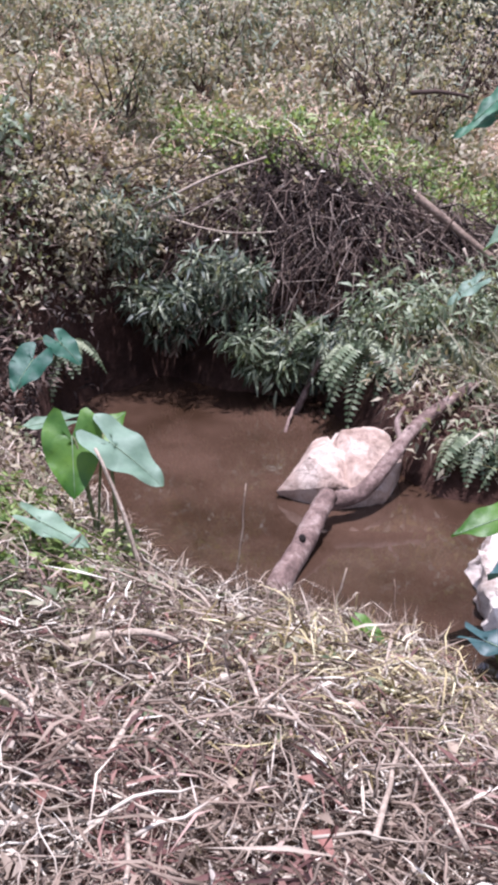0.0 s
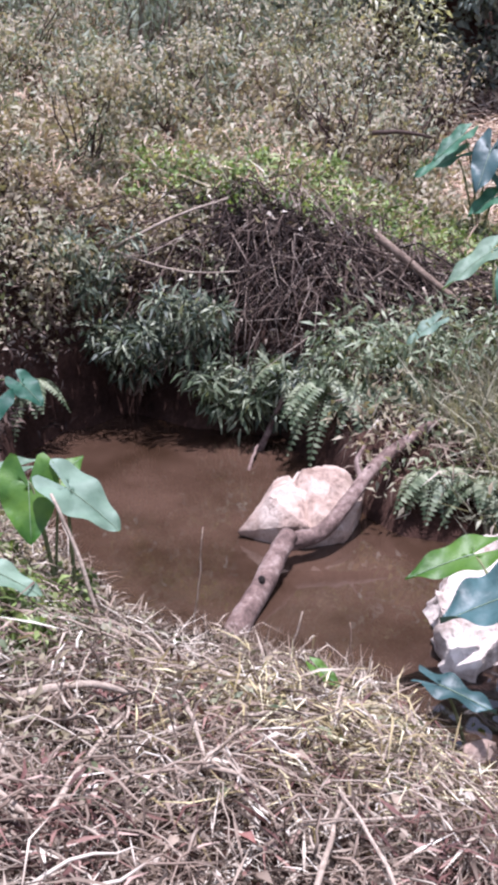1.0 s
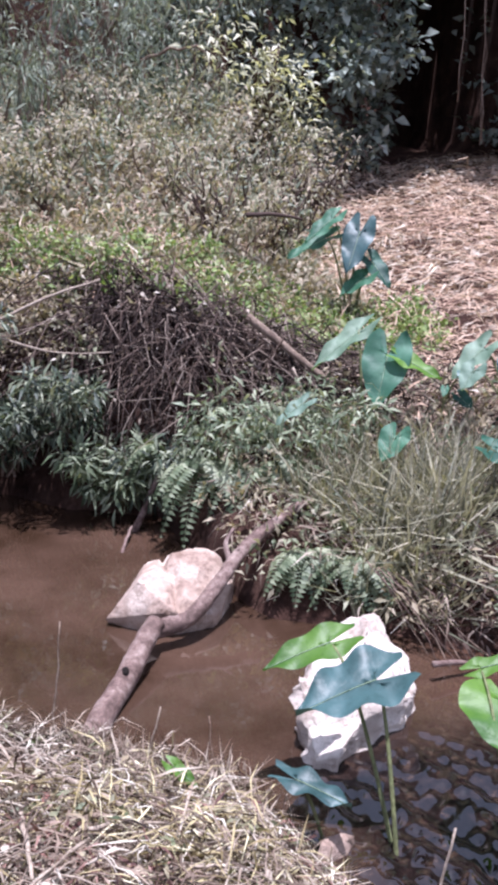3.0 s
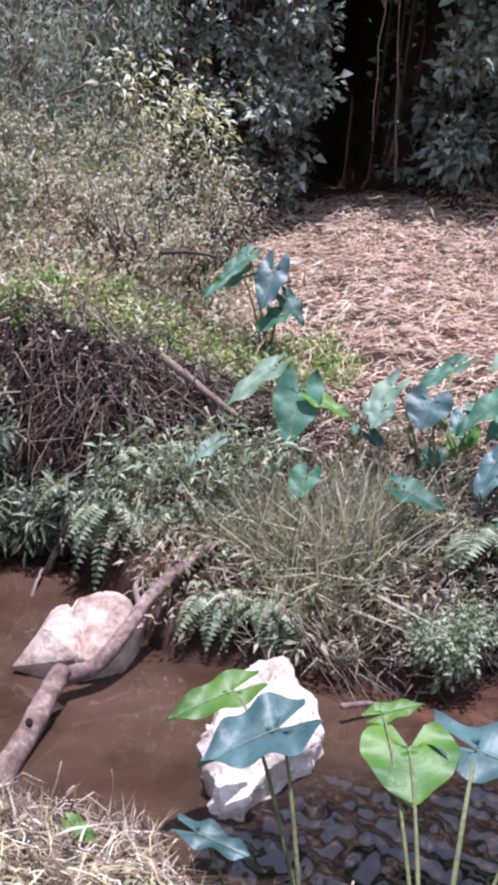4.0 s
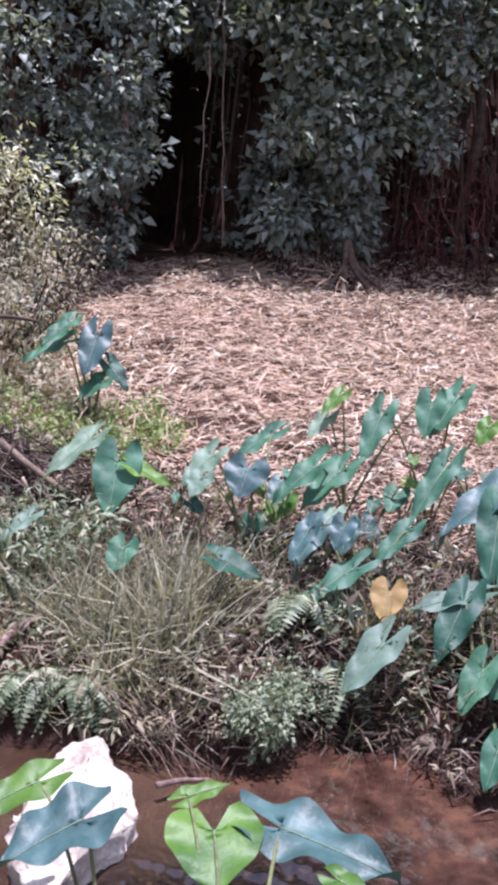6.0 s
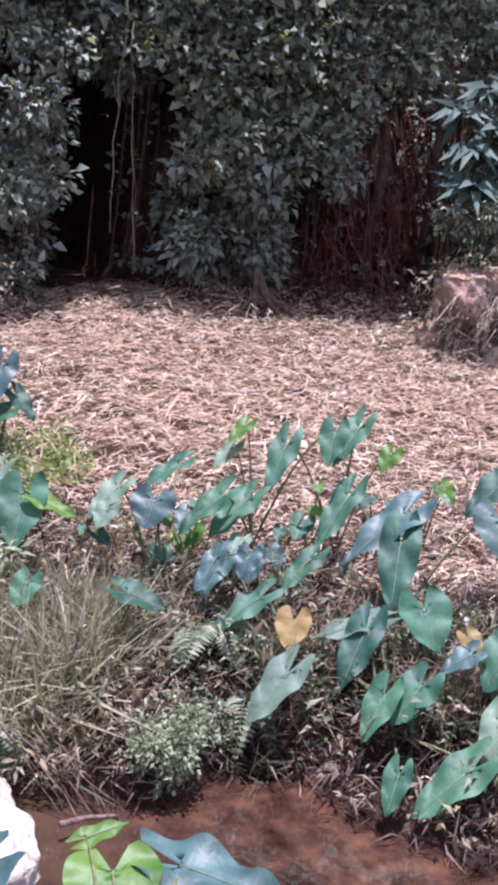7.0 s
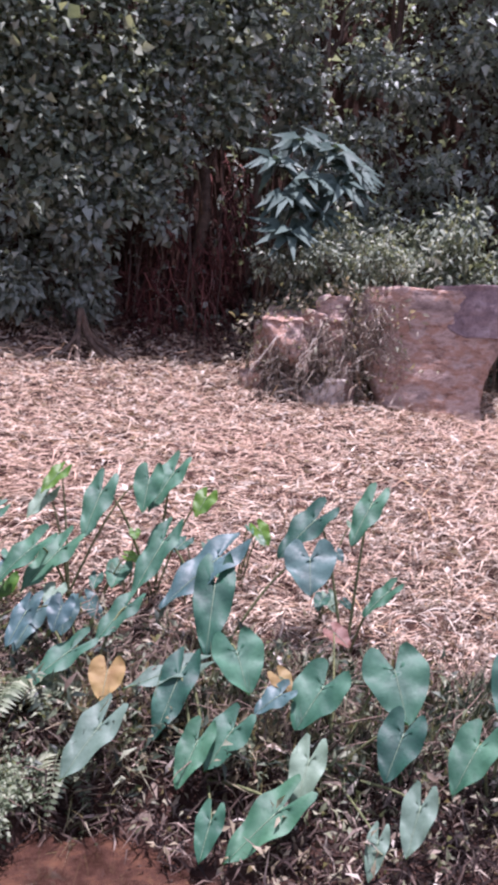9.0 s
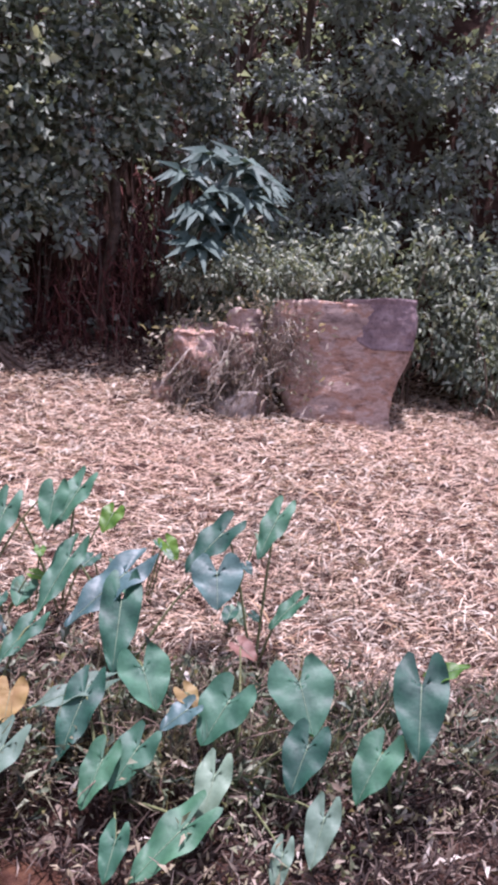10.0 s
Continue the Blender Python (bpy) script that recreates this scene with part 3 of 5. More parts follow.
carpet("root_leaves", 1500, 0.0, 1.5, 4.9, 6.0, lambda x, y: (mound(x, y) > 0.1) & (mound(x, y) < 0.75), 0.16, 0.06, 0.3, DEAD_LEAF, "withered leaves caught in the hanging roots", "dead leaves")
carpet("right_bank_cover", 20000, 0.7, 5.5, 2.2, 5.4, lambda x, y: (far_side(x, y) > 0.05) & (far_side(x, y) < 2.3) & (rumple(x, y, 0.8) > -0.45) & ((x < 2.3) | (rng.random(len(x)) < 0.5)), 0.2, 0.055, 0.3, BANK_LEAF, "low grey-green weeds on the stream bank", "weeds")
carpet("right_bank_straw", 13000, 0.7, 6, 1.4, 5.6, lambda x, y: (far_side(x, y) > 0.08) & ((x < 2.3) | (y > lerp_table(BANK_LINE, x) + 0.9)), 0.1, 0.13, 0.06, STRAW, "dry grass stems tangled on the stream bank", "dry grass", 0.2)
# Dark stem tones imitate shade under the overhang; the modelled shelf lies in sun.
carpet("right_bank_roots", 31000, 1.5, 6, 1.0, 5.6, lambda x, y: (far_side(x, y) > 0.0) & ((x < 2.3) | (y - lerp_table(BANK_LINE, x) < 1.2)), 0.08, 0.14, 0.07, ROOT, "matted dead stems on the stream bank, toned dark for shade", "dry grass", 0.2)

# tangled roots hanging over the bare part of the far bank
sets = []
for i in range(900):
    rx = rng.uniform(-0.15, 1.35)
    top = mound(np.array([rx]), np.array([0.0]))
    y0 = float(lerp_table(MOUND_EDGE, rx)) + rng.uniform(0.35, 0.75)
    z0 = float(height(rx, y0)) + 0.03
    y1 = y0 - rng.uniform(0.2, 0.6)
    x1 = rx + rng.normal() * 0.45
    z1 = max(float(height(x1, y1)) + rng.uniform(0.02, 0.15), z0 - rng.uniform(0.3, 0.9))
    p = arc((rx, y0, z0), (x1, y1 - 0.05, z1), rng.uniform(-0.12, 0.16), 7, 0.065, rng)
    sets.append(tube_arrays(p, rng.uniform(0.0022, 0.006), 0.002, 4))
tagged(mesh_fast("hanging_roots", *join(sets), ROOT), "tangled dark roots hanging over the undercut bank", "roots", kind="stuff")


# ---- fallen log and sticks ----
def smooth_path(points, n=24):
    p = np.asarray(points, float)
    k = np.linspace(0, len(p) - 1, n)
    i = np.clip(k.astype(int), 0, len(p) - 2)
    f = (k - i)[:, None]
    pad = np.concatenate([2 * p[:1] - p[1:2], p, 2 * p[-1:] - p[-2:-1]])
    a, b, c, d = pad[i], pad[i + 1], pad[i + 2], pad[i + 3]
    return 0.5 * (2 * b + (c - a) * f + (2 * a - 5 * b + 4 * c - d) * f ** 2 + (3 * b - a - 3 * c + d) * f ** 3)


def smooth_mesh(ob):
    ob.data.shade_smooth()
    return ob


log = thing("fallen_log", (0.1, 2.94, 0.0), "bent weathered log leaning from the water across the boulder", "log")
lower = smooth_path([(0.04, 2.82, -0.1), (0.08, 2.94, 0.0), (0.2, 3.25, 0.045), (0.27, 3.43, 0.09), (0.32, 3.55, 0.12)], 26)
under(smooth_mesh(mesh_fast("lower_trunk", *tube_arrays(lower, 0.047, 0.04, 16, 0.05, rng), LOG_WOOD)), log)
upper = smooth_path([(0.29, 3.53, 0.09), (0.36, 3.57, 0.09), (0.47, 3.62, 0.11), (0.6, 3.77, 0.19), (0.73, 3.95, 0.27), (0.92, 4.12, 0.34), (1.12, 4.3, 0.38), (1.38, 4.46, 0.42)], 38)
under(smooth_mesh(mesh_fast("upper_trunk", *tube_arrays(upper, 0.039, 0.022, 14, 0.06, rng), LOG_WOOD)), log)
hole_at = Vector((0.2, 3.25, 0.058))
bm = bmesh.new()
bmesh.ops.create_uvsphere(bm, u_segments=14, v_segments=8, radius=0.018)
for v in bm.verts:
    v.co = Vector((v.co.x * 0.8, v.co.y * 1.5, v.co.z * 0.6)) + hole_at + Vector((0.0, -0.018, 0.03))
dark = Nodes("rotten_hole")
hole = part("knot_hole", bm, dark.done(dark.ramp(dark.noise(40.0), [(0.3, "0d0908"), (0.7, "1c1410")]), 0.95), None, "dark rotted knot hole")
under(hole, log)
under(mesh_fast("stub", *tube_arrays(smooth_path([(0.66, 3.86, 0.23), (0.64, 3.92, 0.3), (0.68, 3.96, 0.36)], 7), 0.016, 0.007, 7), LOG_WOOD), log)


def stick(a, b, r, material, label, sag=0.02, name="stick", category="stick", group="", wander=0.002):
    V, F = tube_arrays(arc(a, b, sag, 9, wander, rng), r, r * 0.6, 7)
    ob = smooth_mesh(mesh_fast(name, V, F, material))
    return tagged(ob, label, category, group)


stick((0.2, 4.9, -0.1), (0.42, 4.98, 0.4), 0.022, LOG_WOOD, "dark dead branch standing in the pool", -0.03, "branch", "branch")
stick((0.16, 4.5, -0.06), (0.24, 4.85, 0.05), 0.012, LOG_WOOD, "thin dark branch lying in the pool", 0.02, "branch", "branch")
dry = "pale dry stalk lying on the straw"
for a, b, r, sag in (((0.0, 2.35), (0.2, 2.08), 0.011, 0.0), ((-0.41, 1.9), (-0.15, 1.98), 0.012, 0.03), ((-0.26, 1.46), (-0.17, 1.9), 0.007, 0.01), ((-0.55, 1.63), (-0.28, 1.41), 0.008, 0.01), ((0.21, 1.26), (0.29, 1.51), 0.007, 0.0), ((-0.04, 1.99), (0.02, 1.65), 0.007, 0.02), ((-0.42, 1.48), (-0.42, 1.65), 0.007, 0.0), ((0.02, 1.6), (0.16, 1.5), 0.006, 0.02), ((0.12, 1.9), (0.3, 2.0), 0.006, 0.01)):
    stick((*a, float(height(*a) + pile(*a))), (*b, float(height(*b) + pile(*b)) + 0.01), r, STALK, dry, sag, group="dry stalks")
for i in range(46):
    sx, sy = rng.uniform(-0.75, 0.65), rng.uniform(1.1, 2.55)
    if float(lerp_table(NEAR_EDGE, sx)) - sy < 0.25:
        continue
    turn, ln = rng.uniform(0, 6.28), rng.uniform(0.12, 0.34)
    ex, ey = sx + math.cos(turn) * ln, sy + math.sin(turn) * ln
    if float(lerp_table(NEAR_EDGE, ex)) - ey < 0.1:
        continue
    stick((sx, sy, float(height(sx, sy) + pile(sx, sy))), (ex, ey, float(height(ex, ey) + pile(ex, ey)) + 0.01), rng.uniform(0.0025, 0.0048), STALK if i % 4 else TWIG, dry if i % 4 else "thin grey twig lying on the straw", rng.uniform(0.0, 0.03), group="dry stalks" if i % 4 else "grey twigs", wander=0.0018)
reed = "single dry grass stem standing at the water"
stick((-0.05, 2.98, -0.02), (-0.01, 2.98, 0.42), 0.003, STALK, reed, 0, "reed", "reed", "standing stems")
stick((0.24, 2.66, -0.02), (0.31, 2.7, 0.25), 0.004, STALK, reed, 0, "reed", "reed", "standing stems")
stick((0.48, 2.62, 0.0), (0.46, 2.68, 0.22), 0.003, TWIG, reed, 0, "reed", "reed", "standing stems")
stick((0.9, 1.85, 0.0), (0.98, 1.9, 0.36), 0.005, STALK, reed, 0, "reed", "reed", "standing stems")
stick((-0.33, 2.78, 0.1), (-0.5, 2.9, 0.58), 0.009, STALK, "long bent dry stem leaning over the bank", 0.05, "reed", "reed", "standing stems")
stick((-0.28, 2.75, 0.12), (-0.1, 2.35, 0.3), 0.008, STALK, "long bent dry stem lying on the bank", 0.05, "reed", "reed")
stick((-0.536, 5.35, 1.035), (0.094, 5.34, 1.3), 0.011, STALK, "long pale twig leaning on the far bank", 0.02, "twig", "twig")
stick((-0.52, 5.33, 1.02), (0.15, 5.12, 0.94), 0.006, STALK, "thin sagging creeper stem on the far bank", -0.05, "twig", "twig")
stick((0.9, 5.3, 1.1), (1.36, 5.05, 0.75), 0.025, TWIG, "grey dead branch leaning down the bank", 0, "branch", "branch")
stick((1.1, 4.95, 0.88), (1.28, 4.9, 0.5), 0.008, STALK, "pale dry stem leaning on the bank", 0, "twig", "twig")
stick((1.05, 6.6, 1.6), (1.45, 6.7, 1.57), 0.018, ROOT, "short fallen branch lying in the brush", 0.02, "branch", "branch")


stick((1.36, 3.2, 0.07), (1.6, 3.26, 0.02), 0.013, LOG_WOOD, "short grey stick lying beside the white boulder", 0.01)
for i in range(9):
    stick((1.2 + 0.02 * i, 3.62 + rng.normal() * 0.03, 0.32 - 0.01 * i), (1.42 + 0.03 * i, 3.3 + rng.normal() * 0.04, -0.02), 0.0035, ROOT if i % 2 else TWIG, "dead stem hanging from the bank to the water", 0.02, "reed", "reed", "hanging stems", 0.006)
CURLED = [leafy("curled_leaf", [(0.0, a), (1.0, b)], 0.7, 0.2) for a, b in (("5e4038", "80594e"), ("8c7a6a", "ab9a88"), ("7a5048", "966a60"))]
pebble = boulder("stone", [(0.7, 2.2, -0.05), (0.84, 2.25, -0.05), (0.72, 2.26, 0.06), (0.8, 2.3, 0.07), (0.76, 2.36, -0.05), (0.86, 2.33, 0.03)], TAN_ROCK, 0.012, 2, 31)
tagged(pebble, "small mottled stone at the water edge", "stone")
for i, (px, py, ps) in enumerate(((-0.22, 1.78, 0.04), (-0.02, 1.42, 0.045), (0.12, 1.38, 0.04), (-0.35, 1.3, 0.05), (0.35, 1.35, 0.04), (0.02, 2.1, 0.04), (-0.12, 1.95, 0.05), (0.25, 1.75, 0.05), (-0.5, 1.5, 0.06), (-0.3, 1.95, 0.05), (0.4, 1.6, 0.06), (0.1, 1.25, 0.07))):
    V, F = leafset(np.array([[px, py, float(height(px, py) + pile(px, py))]]), scatter_dirs(rng, 1) * np.array([1, 1, 0.2]), np.array([[0.2, -0.3, 1.0]]), ps, ps * 0.45, 0.2, 0.35, 0.3)
    tagged(mesh_fast("dead_leaf", V, F, CURLED[i % 3]), "curled withered leaf lying on the straw", "dead leaf", "withered leaves on the straw")


# ---- shrubs, grass and ferns ----
def clump_leaves(centres, radius, n, size, slim, flat=1.0, out=0.8, down=0.3, rng=rng, wild=False):
    """Leaves round clump centres, pointing outwards and a little down."""
    c = centres[rng.integers(0, len(centres), n)]
    o = scatter_dirs(rng, n)
    r = radius * rng.random(n) ** 0.45
    P = c + o * r[:, None] * np.array([1, 1, flat])
    D = o * out + rng.normal(size=(n, 3)) * 0.55 - np.array([0, 0, down])
    N = rng.normal(size=(n, 3)) * 0.45 + np.array([0, -0.35, 0.9])
    L = (rng.uniform(0.45, 1.0, n) + 0.75 * rng.random(n) ** 4 if wild else rng.uniform(0.6, 1.3, n)) * size
    if wild:
        D = D + np.array([0, -0.35, 0.1])
        N = N + rng.normal(size=(n, 3)) * 0.3
    return leafset(P, D, N, L, L * slim * rng.uniform(0.6, 1.2, n), 0.08, 0.3)


def shrub(x, y, w, h, n, size, slim, material, label, name="shrub", clumps=26, stems=9, stem_material=None, lean=(0, 0), down=0.3, round_r=0.34, group="", lift=0.0):
    z = float(height(x, y)) + lift
    t = thing(name, (x, y, z), label, name.replace("_", " "), group)
    k = rng.random(clumps)
    o = scatter_dirs(rng, clumps)
    C = np.stack([x + o[:, 0] * w * (0.35 + 0.65 * k) + lean[0] * k, y + o[:, 1] * w * 0.8 + lean[1] * k, z + h * (0.12 + 0.88 * k)], -1)
    for i in range(stems):
        c = C[i % clumps]
        V, F = tube_arrays(arc((x + rng.normal() * w * 0.15, y + rng.normal() * w * 0.15, z - 0.05), c, 0.1 * h * rng.random(), 7, 0.03 * h, rng), 0.006 + 0.006 * h, 0.003, 5)
        under(mesh_fast("stem", V, F, stem_material or TWIG), t)
    under(mesh_fast("foliage", *clump_leaves(C, min(w, h) * round_r, n, size, slim, down=down), material), t)
    return t


# overhanging green shrubs above the pool
for hx, hy, hw, hh, hn, hs, hup, hm in ((-0.72, 5.5, 0.3, 0.4, 1100, 0.07, 0.22, DARK_LEAF), (-0.42, 5.46, 0.3, 0.42, 1300, 0.085, 0.3, DARK_LEAF), (-0.1, 5.36, 0.26, 0.36, 1000, 0.09, 0.2, DARK_LEAF), (0.12, 5.24, 0.26, 0.34, 900, 0.1, 0.06, FERN_LEAF), (0.36, 5.16, 0.22, 0.34, 700, 0.09, 0.1, DARK_LEAF)):
    shrub(hx, hy, hw, hh, hn, hs, 0.2, hm, "dark green narrow-leaved shrub overhanging the pool", lean=(0, -0.2), down=0.4, clumps=34, round_r=0.24, lift=hup)
shrub(0.75, 4.95, 0.36, 0.32, 900, 0.07, 0.25, FERN_LEAF, "grey-green shrub on the bank above the boulder", lean=(0, -0.2), down=0.4)
shrub(1.15, 4.75, 0.33, 0.32, 1000, 0.07, 0.22, FERN_LEAF, "grey-green shrub on the bank above the log", lean=(0, -0.2), down=0.4)
shrub(-0.95, 5.25, 0.3, 0.55, 900, 0.05, 0.35, BANK_LEAF, "scrubby weeds in the shaded bank corner", lean=(0.1, -0.1))
shrub(-1.35, 5.4, 0.2, 0.35, 160, 0.07, 0.5, FERN_LEAF, "small green bush in the hollow of the bank")
shrub(1.84, 3.44, 0.19, 0.24, 2300, 0.028, 0.5, FERN_LEAF, "dense small-leaved grey-green bush at the water", lean=(0.02, -0.06), lift=-0.06)
shrub(2.06, 3.55, 0.15, 0.2, 900, 0.028, 0.5, FERN_LEAF, "dense small-leaved grey-green bush at the water")


def fern_frond(a, tip, width, droop, material, parent):
    """A drooping frond: a thin rib with pinnae on both sides."""
    rib = arc(a, tip, droop, 22)
    T = unit(np.gradient(rib, axis=0))
    side = unit(np.cross(T, np.array([0, 0.25, 1.0])))
    upv = np.cross(side, T)
    k = np.linspace(0.06, 1, 22)
    ln = width * np.sin(np.pi * np.clip(k * 0.9 + 0.08, 0, 1)) ** 0.7
    P = np.concatenate([rib, rib])
    D = np.concatenate([side + T * 0.35, -side + T * 0.35])
    N = np.concatenate([upv, upv]) + rng.normal(size=(44, 3)) * 0.12
    L = np.concatenate([ln, ln])
    V, F = join([leafset(P, D, N, L, 0.018 + 0.1 * L * 0.9, 0.05, 0.25), tube_arrays(rib, 0.003, 0.001, 4)])
    return under(mesh_fast("frond", V, F, material), parent)


def fern(x, y, z, reach, count, label, way=(0, -1), spread=1.1, drop=0.25):
    t = thing("fern", (x, y, z), label, "fern", "ferns on the bank")
    for i in range(count):
        turn = math.atan2(way[1], way[0]) + rng.uniform(-spread, spread)
        r = reach * rng.uniform(0.7, 1.15)
        tip = (x + math.cos(turn) * r, y + math.sin(turn) * r, z - drop * rng.uniform(0.3, 1.2) + 0.04)
        fern_frond((x, y, z), tip, 0.3 * r * rng.uniform(0.7, 1.0), 0.09, FERN_LEAF, t)
    return t


fl = "grey-green fern arching over the bank"
fern(0.62, 4.85, 0.4, 0.34, 7, fl, (-0.1, -1), 1.1, 0.35)
fern(0.78, 4.7, 0.42, 0.36, 6, fl, (0, -1), 1.2, 0.3)
fern(0.98, 4.6, 0.46, 0.34, 6, fl, (0.2, -1), 1.3)
fern(1.02, 3.98, 0.2, 0.26, 8, fl, (0, -1), 1.3, 0.16)
fern(1.22, 3.86, 0.2, 0.28, 8, fl, (-0.2, -1), 1.3, 0.15)
fern(0.42, 5.0, 0.42, 0.3, 3, fl, (0, -1), 1.1, 0.3)
fern(2.38, 3.7, 0.24, 0.34, 7, fl, (0, -1), 1.0, 0.3)
fern(2.3, 4.0, 0.45, 0.4, 7, fl, (0.1, -1), 1.2, 0.2)
fern(3.0, 3.3, 0.3, 0.22, 5, fl, (-0.2, -1), 1.2, 0.2)
fern(-1.0, 5.0, 0.35, 0.35, 6, fl, (0.5, -1))


def grass_tuft(x, y, r, n, length, label, lean=(0, 0), material=GRASS, up=1.35, width=0.0095):
    z = float(height(x, y))
    a, q = rng.uniform(0, 6.28, n), r * np.sqrt(rng.random(n))
    px, py = x + np.cos(a) * q, y + np.sin(a) * q
    P = np.stack([px, py, height(px, py) - 0.01], -1)
    D = rng.normal(size=(n, 3)) * 1.15 + np.array([lean[0], lean[1], up])
    D[:, 2] = np.abs(D[:, 2])
    L = length * rng.uniform(0.35, 1.2, n)
    V, F = leafset(P, D, rng.normal(size=(n, 3)), L, width * rng.uniform(0.6, 1.3, n), 0.06, 0.28)
    return tagged(mesh_fast("grass_tuft", V, F, material), label, "grass", kind="stuff")


gl = "tall pale half-dry grass tuft on the stream bank"
for gx0, gy0, gr, gn, gl0 in ((1.45, 3.85, 0.16, 300, 0.42), (1.6, 3.95, 0.2, 340, 0.48), (1.35, 4.1, 0.2, 320, 0.42), (1.75, 4.1, 0.18, 260, 0.4), (1.2, 4.35, 0.2, 260, 0.36), (1.55, 4.4, 0.25, 300, 0.36), (1.5, 3.62, 0.1, 160, 0.32), (1.25, 3.75, 0.12, 200, 0.3), (2.0, 4.3, 0.22, 300, 0.32)):
    grass_tuft(gx0, gy0, gr, gn, gl0, gl, (0, -0.15))
for i in range(16):
    gx0 = rng.uniform(2.4, 5.5)
    gy0 = float(lerp_table(BANK_LINE, gx0)) + rng.uniform(0.1, 1.2)
    grass_tuft(gx0, gy0, 0.2, 200, 0.28, "short rough grass tuft under the taro plants", (0, -0.3), DARK_LEAF if i % 2 else BANK_LEAF)
for i in range(10):
    gx0 = rng.uniform(-0.9, 0.65)
    gy0 = float(lerp_table(NEAR_EDGE, gx0)) - rng.uniform(0.03, 0.2)
    grass_tuft(gx0, gy0, 0.1, 70, 0.13, "short dry grass tuft at the water edge", (0, 0.2), STRAW, 1.0, 0.004)


for i in range(26):
    gx0 = 2.25 + i * 0.11 + rng.normal() * 0.05
    gy0 = float(lerp_table(BANK_LINE, gx0)) + rng.uniform(0.05, 0.5)
    grass_tuft(gx0, gy0, 0.14, 90, 0.3, "drooping half-dry grass over the water edge", (0, -1.1), (ROOT, BANK_LEAF, ROOT)[i % 3], 0.55, 0.008)


# ---- brush behind the mound ----
bl = "dry grey-brown brush with sparse leaves on the slope"
for i in range(30):
    bx, by = rng.uniform(-3.6, 1.75), rng.uniform(6.2, 9.6)
    shrub(bx, by, rng.uniform(0.35, 0.6), rng.uniform(0.4, 0.75), 750, 0.055, 0.35, BRUSH_LEAF if i % 3 else BANK_LEAF, bl, "shrub", 18, 12, ROOT if i % 2 else TWIG, group="brush on the slope")
for bx, by in ((1.25, 7.3), (0.9, 7.0), (1.5, 7.9), (1.9, 9.0), (1.3, 8.6), (2.2, 9.8)):
    shrub(bx, by, 0.45, 0.85, 420, 0.055, 0.3, BRUSH_LEAF, "leafless brown thicket of dry twigs", "shrub", 22, 34, ROOT, group="dry thicket")
shrub(1.45, 7.35, 0.12, 0.35, 90, 0.06, 0.4, BRIGHT_LEAF, "single yellow-green seedling in the dry brush", "seedling", 5, 3)
shrub(0.75, 6.4, 0.1, 0.3, 80, 0.07, 0.35, BRIGHT_LEAF, "single yellow-green seedling on the bank crest", "seedling", 5, 3)
shrub(0.35, 6.35, 0.1, 0.3, 80, 0.07, 0.35, BRIGHT_LEAF, "single yellow-green seedling on the bank crest", "seedling", 5, 3)
for bx, by, bw, bh in ((-0.55, 8.5, 0.5, 1.9), (0.15, 9.0, 0.5, 1.7), (-1.6, 9.2, 0.7, 1.5), (-2.8, 9.0, 0.8, 1.5), (0.9, 9.8, 0.6, 2.2)):
    shrub(bx, by, bw, bh, 3600, 0.1, 0.1, FINE_LEAF, "tall feathery grey-green bush on the slope", "bush", 40, 14, TWIG, down=0.9, round_r=0.5)
bare = thing("bare_tree", (0.15, 9.3, float(height(0.15, 9.3))), "slender grey bare tree on the brushy slope", "tree")
zb = float(height(0.15, 9.3))
under(mesh_fast("trunk", *tube_arrays(arc((0.15, 9.3, zb - 0.1), (0.02, 9.35, zb + 3.4), 0, 14, 0.02, rng), 0.055, 0.03, 9), TWIG), bare)
for a, b, r in (((0.1, 9.3, zb + 0.9), (0.75, 9.1, zb + 1.5), 0.02), ((0.1, 9.3, zb + 1.5), (-0.6, 9.1, zb + 2.3), 0.02), ((0.12, 9.3, zb + 0.5), (0.95, 8.9, zb + 0.75), 0.022), ((0.06, 9.3, zb + 1.9), (0.7, 9.2, zb + 2.9), 0.018)):
    under(mesh_fast("branch", *tube_arrays(arc(a, b, 0.12, 10, 0.02, rng), r, r * 0.4, 7), TWIG), bare)
sapling = thing("sapling", (-1.3, 6.0, 1.25), "bare dead sapling with a few forked twigs", "sapling")
for a, b, r in (((-1.3, 6, 1.2), (-1.28, 6, 1.72), 0.012), ((-1.29, 6, 1.45), (-1.17, 5.98, 1.62), 0.007), ((-1.29, 6, 1.55), (-1.36, 6, 1.75), 0.006), ((-1.28, 6, 1.66), (-1.2, 6, 1.85), 0.005)):
    under(mesh_fast("twig", *tube_arrays(arc(a, b, 0.01, 6, 0.006, rng), r, r * 0.5, 6), ROOT), sapling)


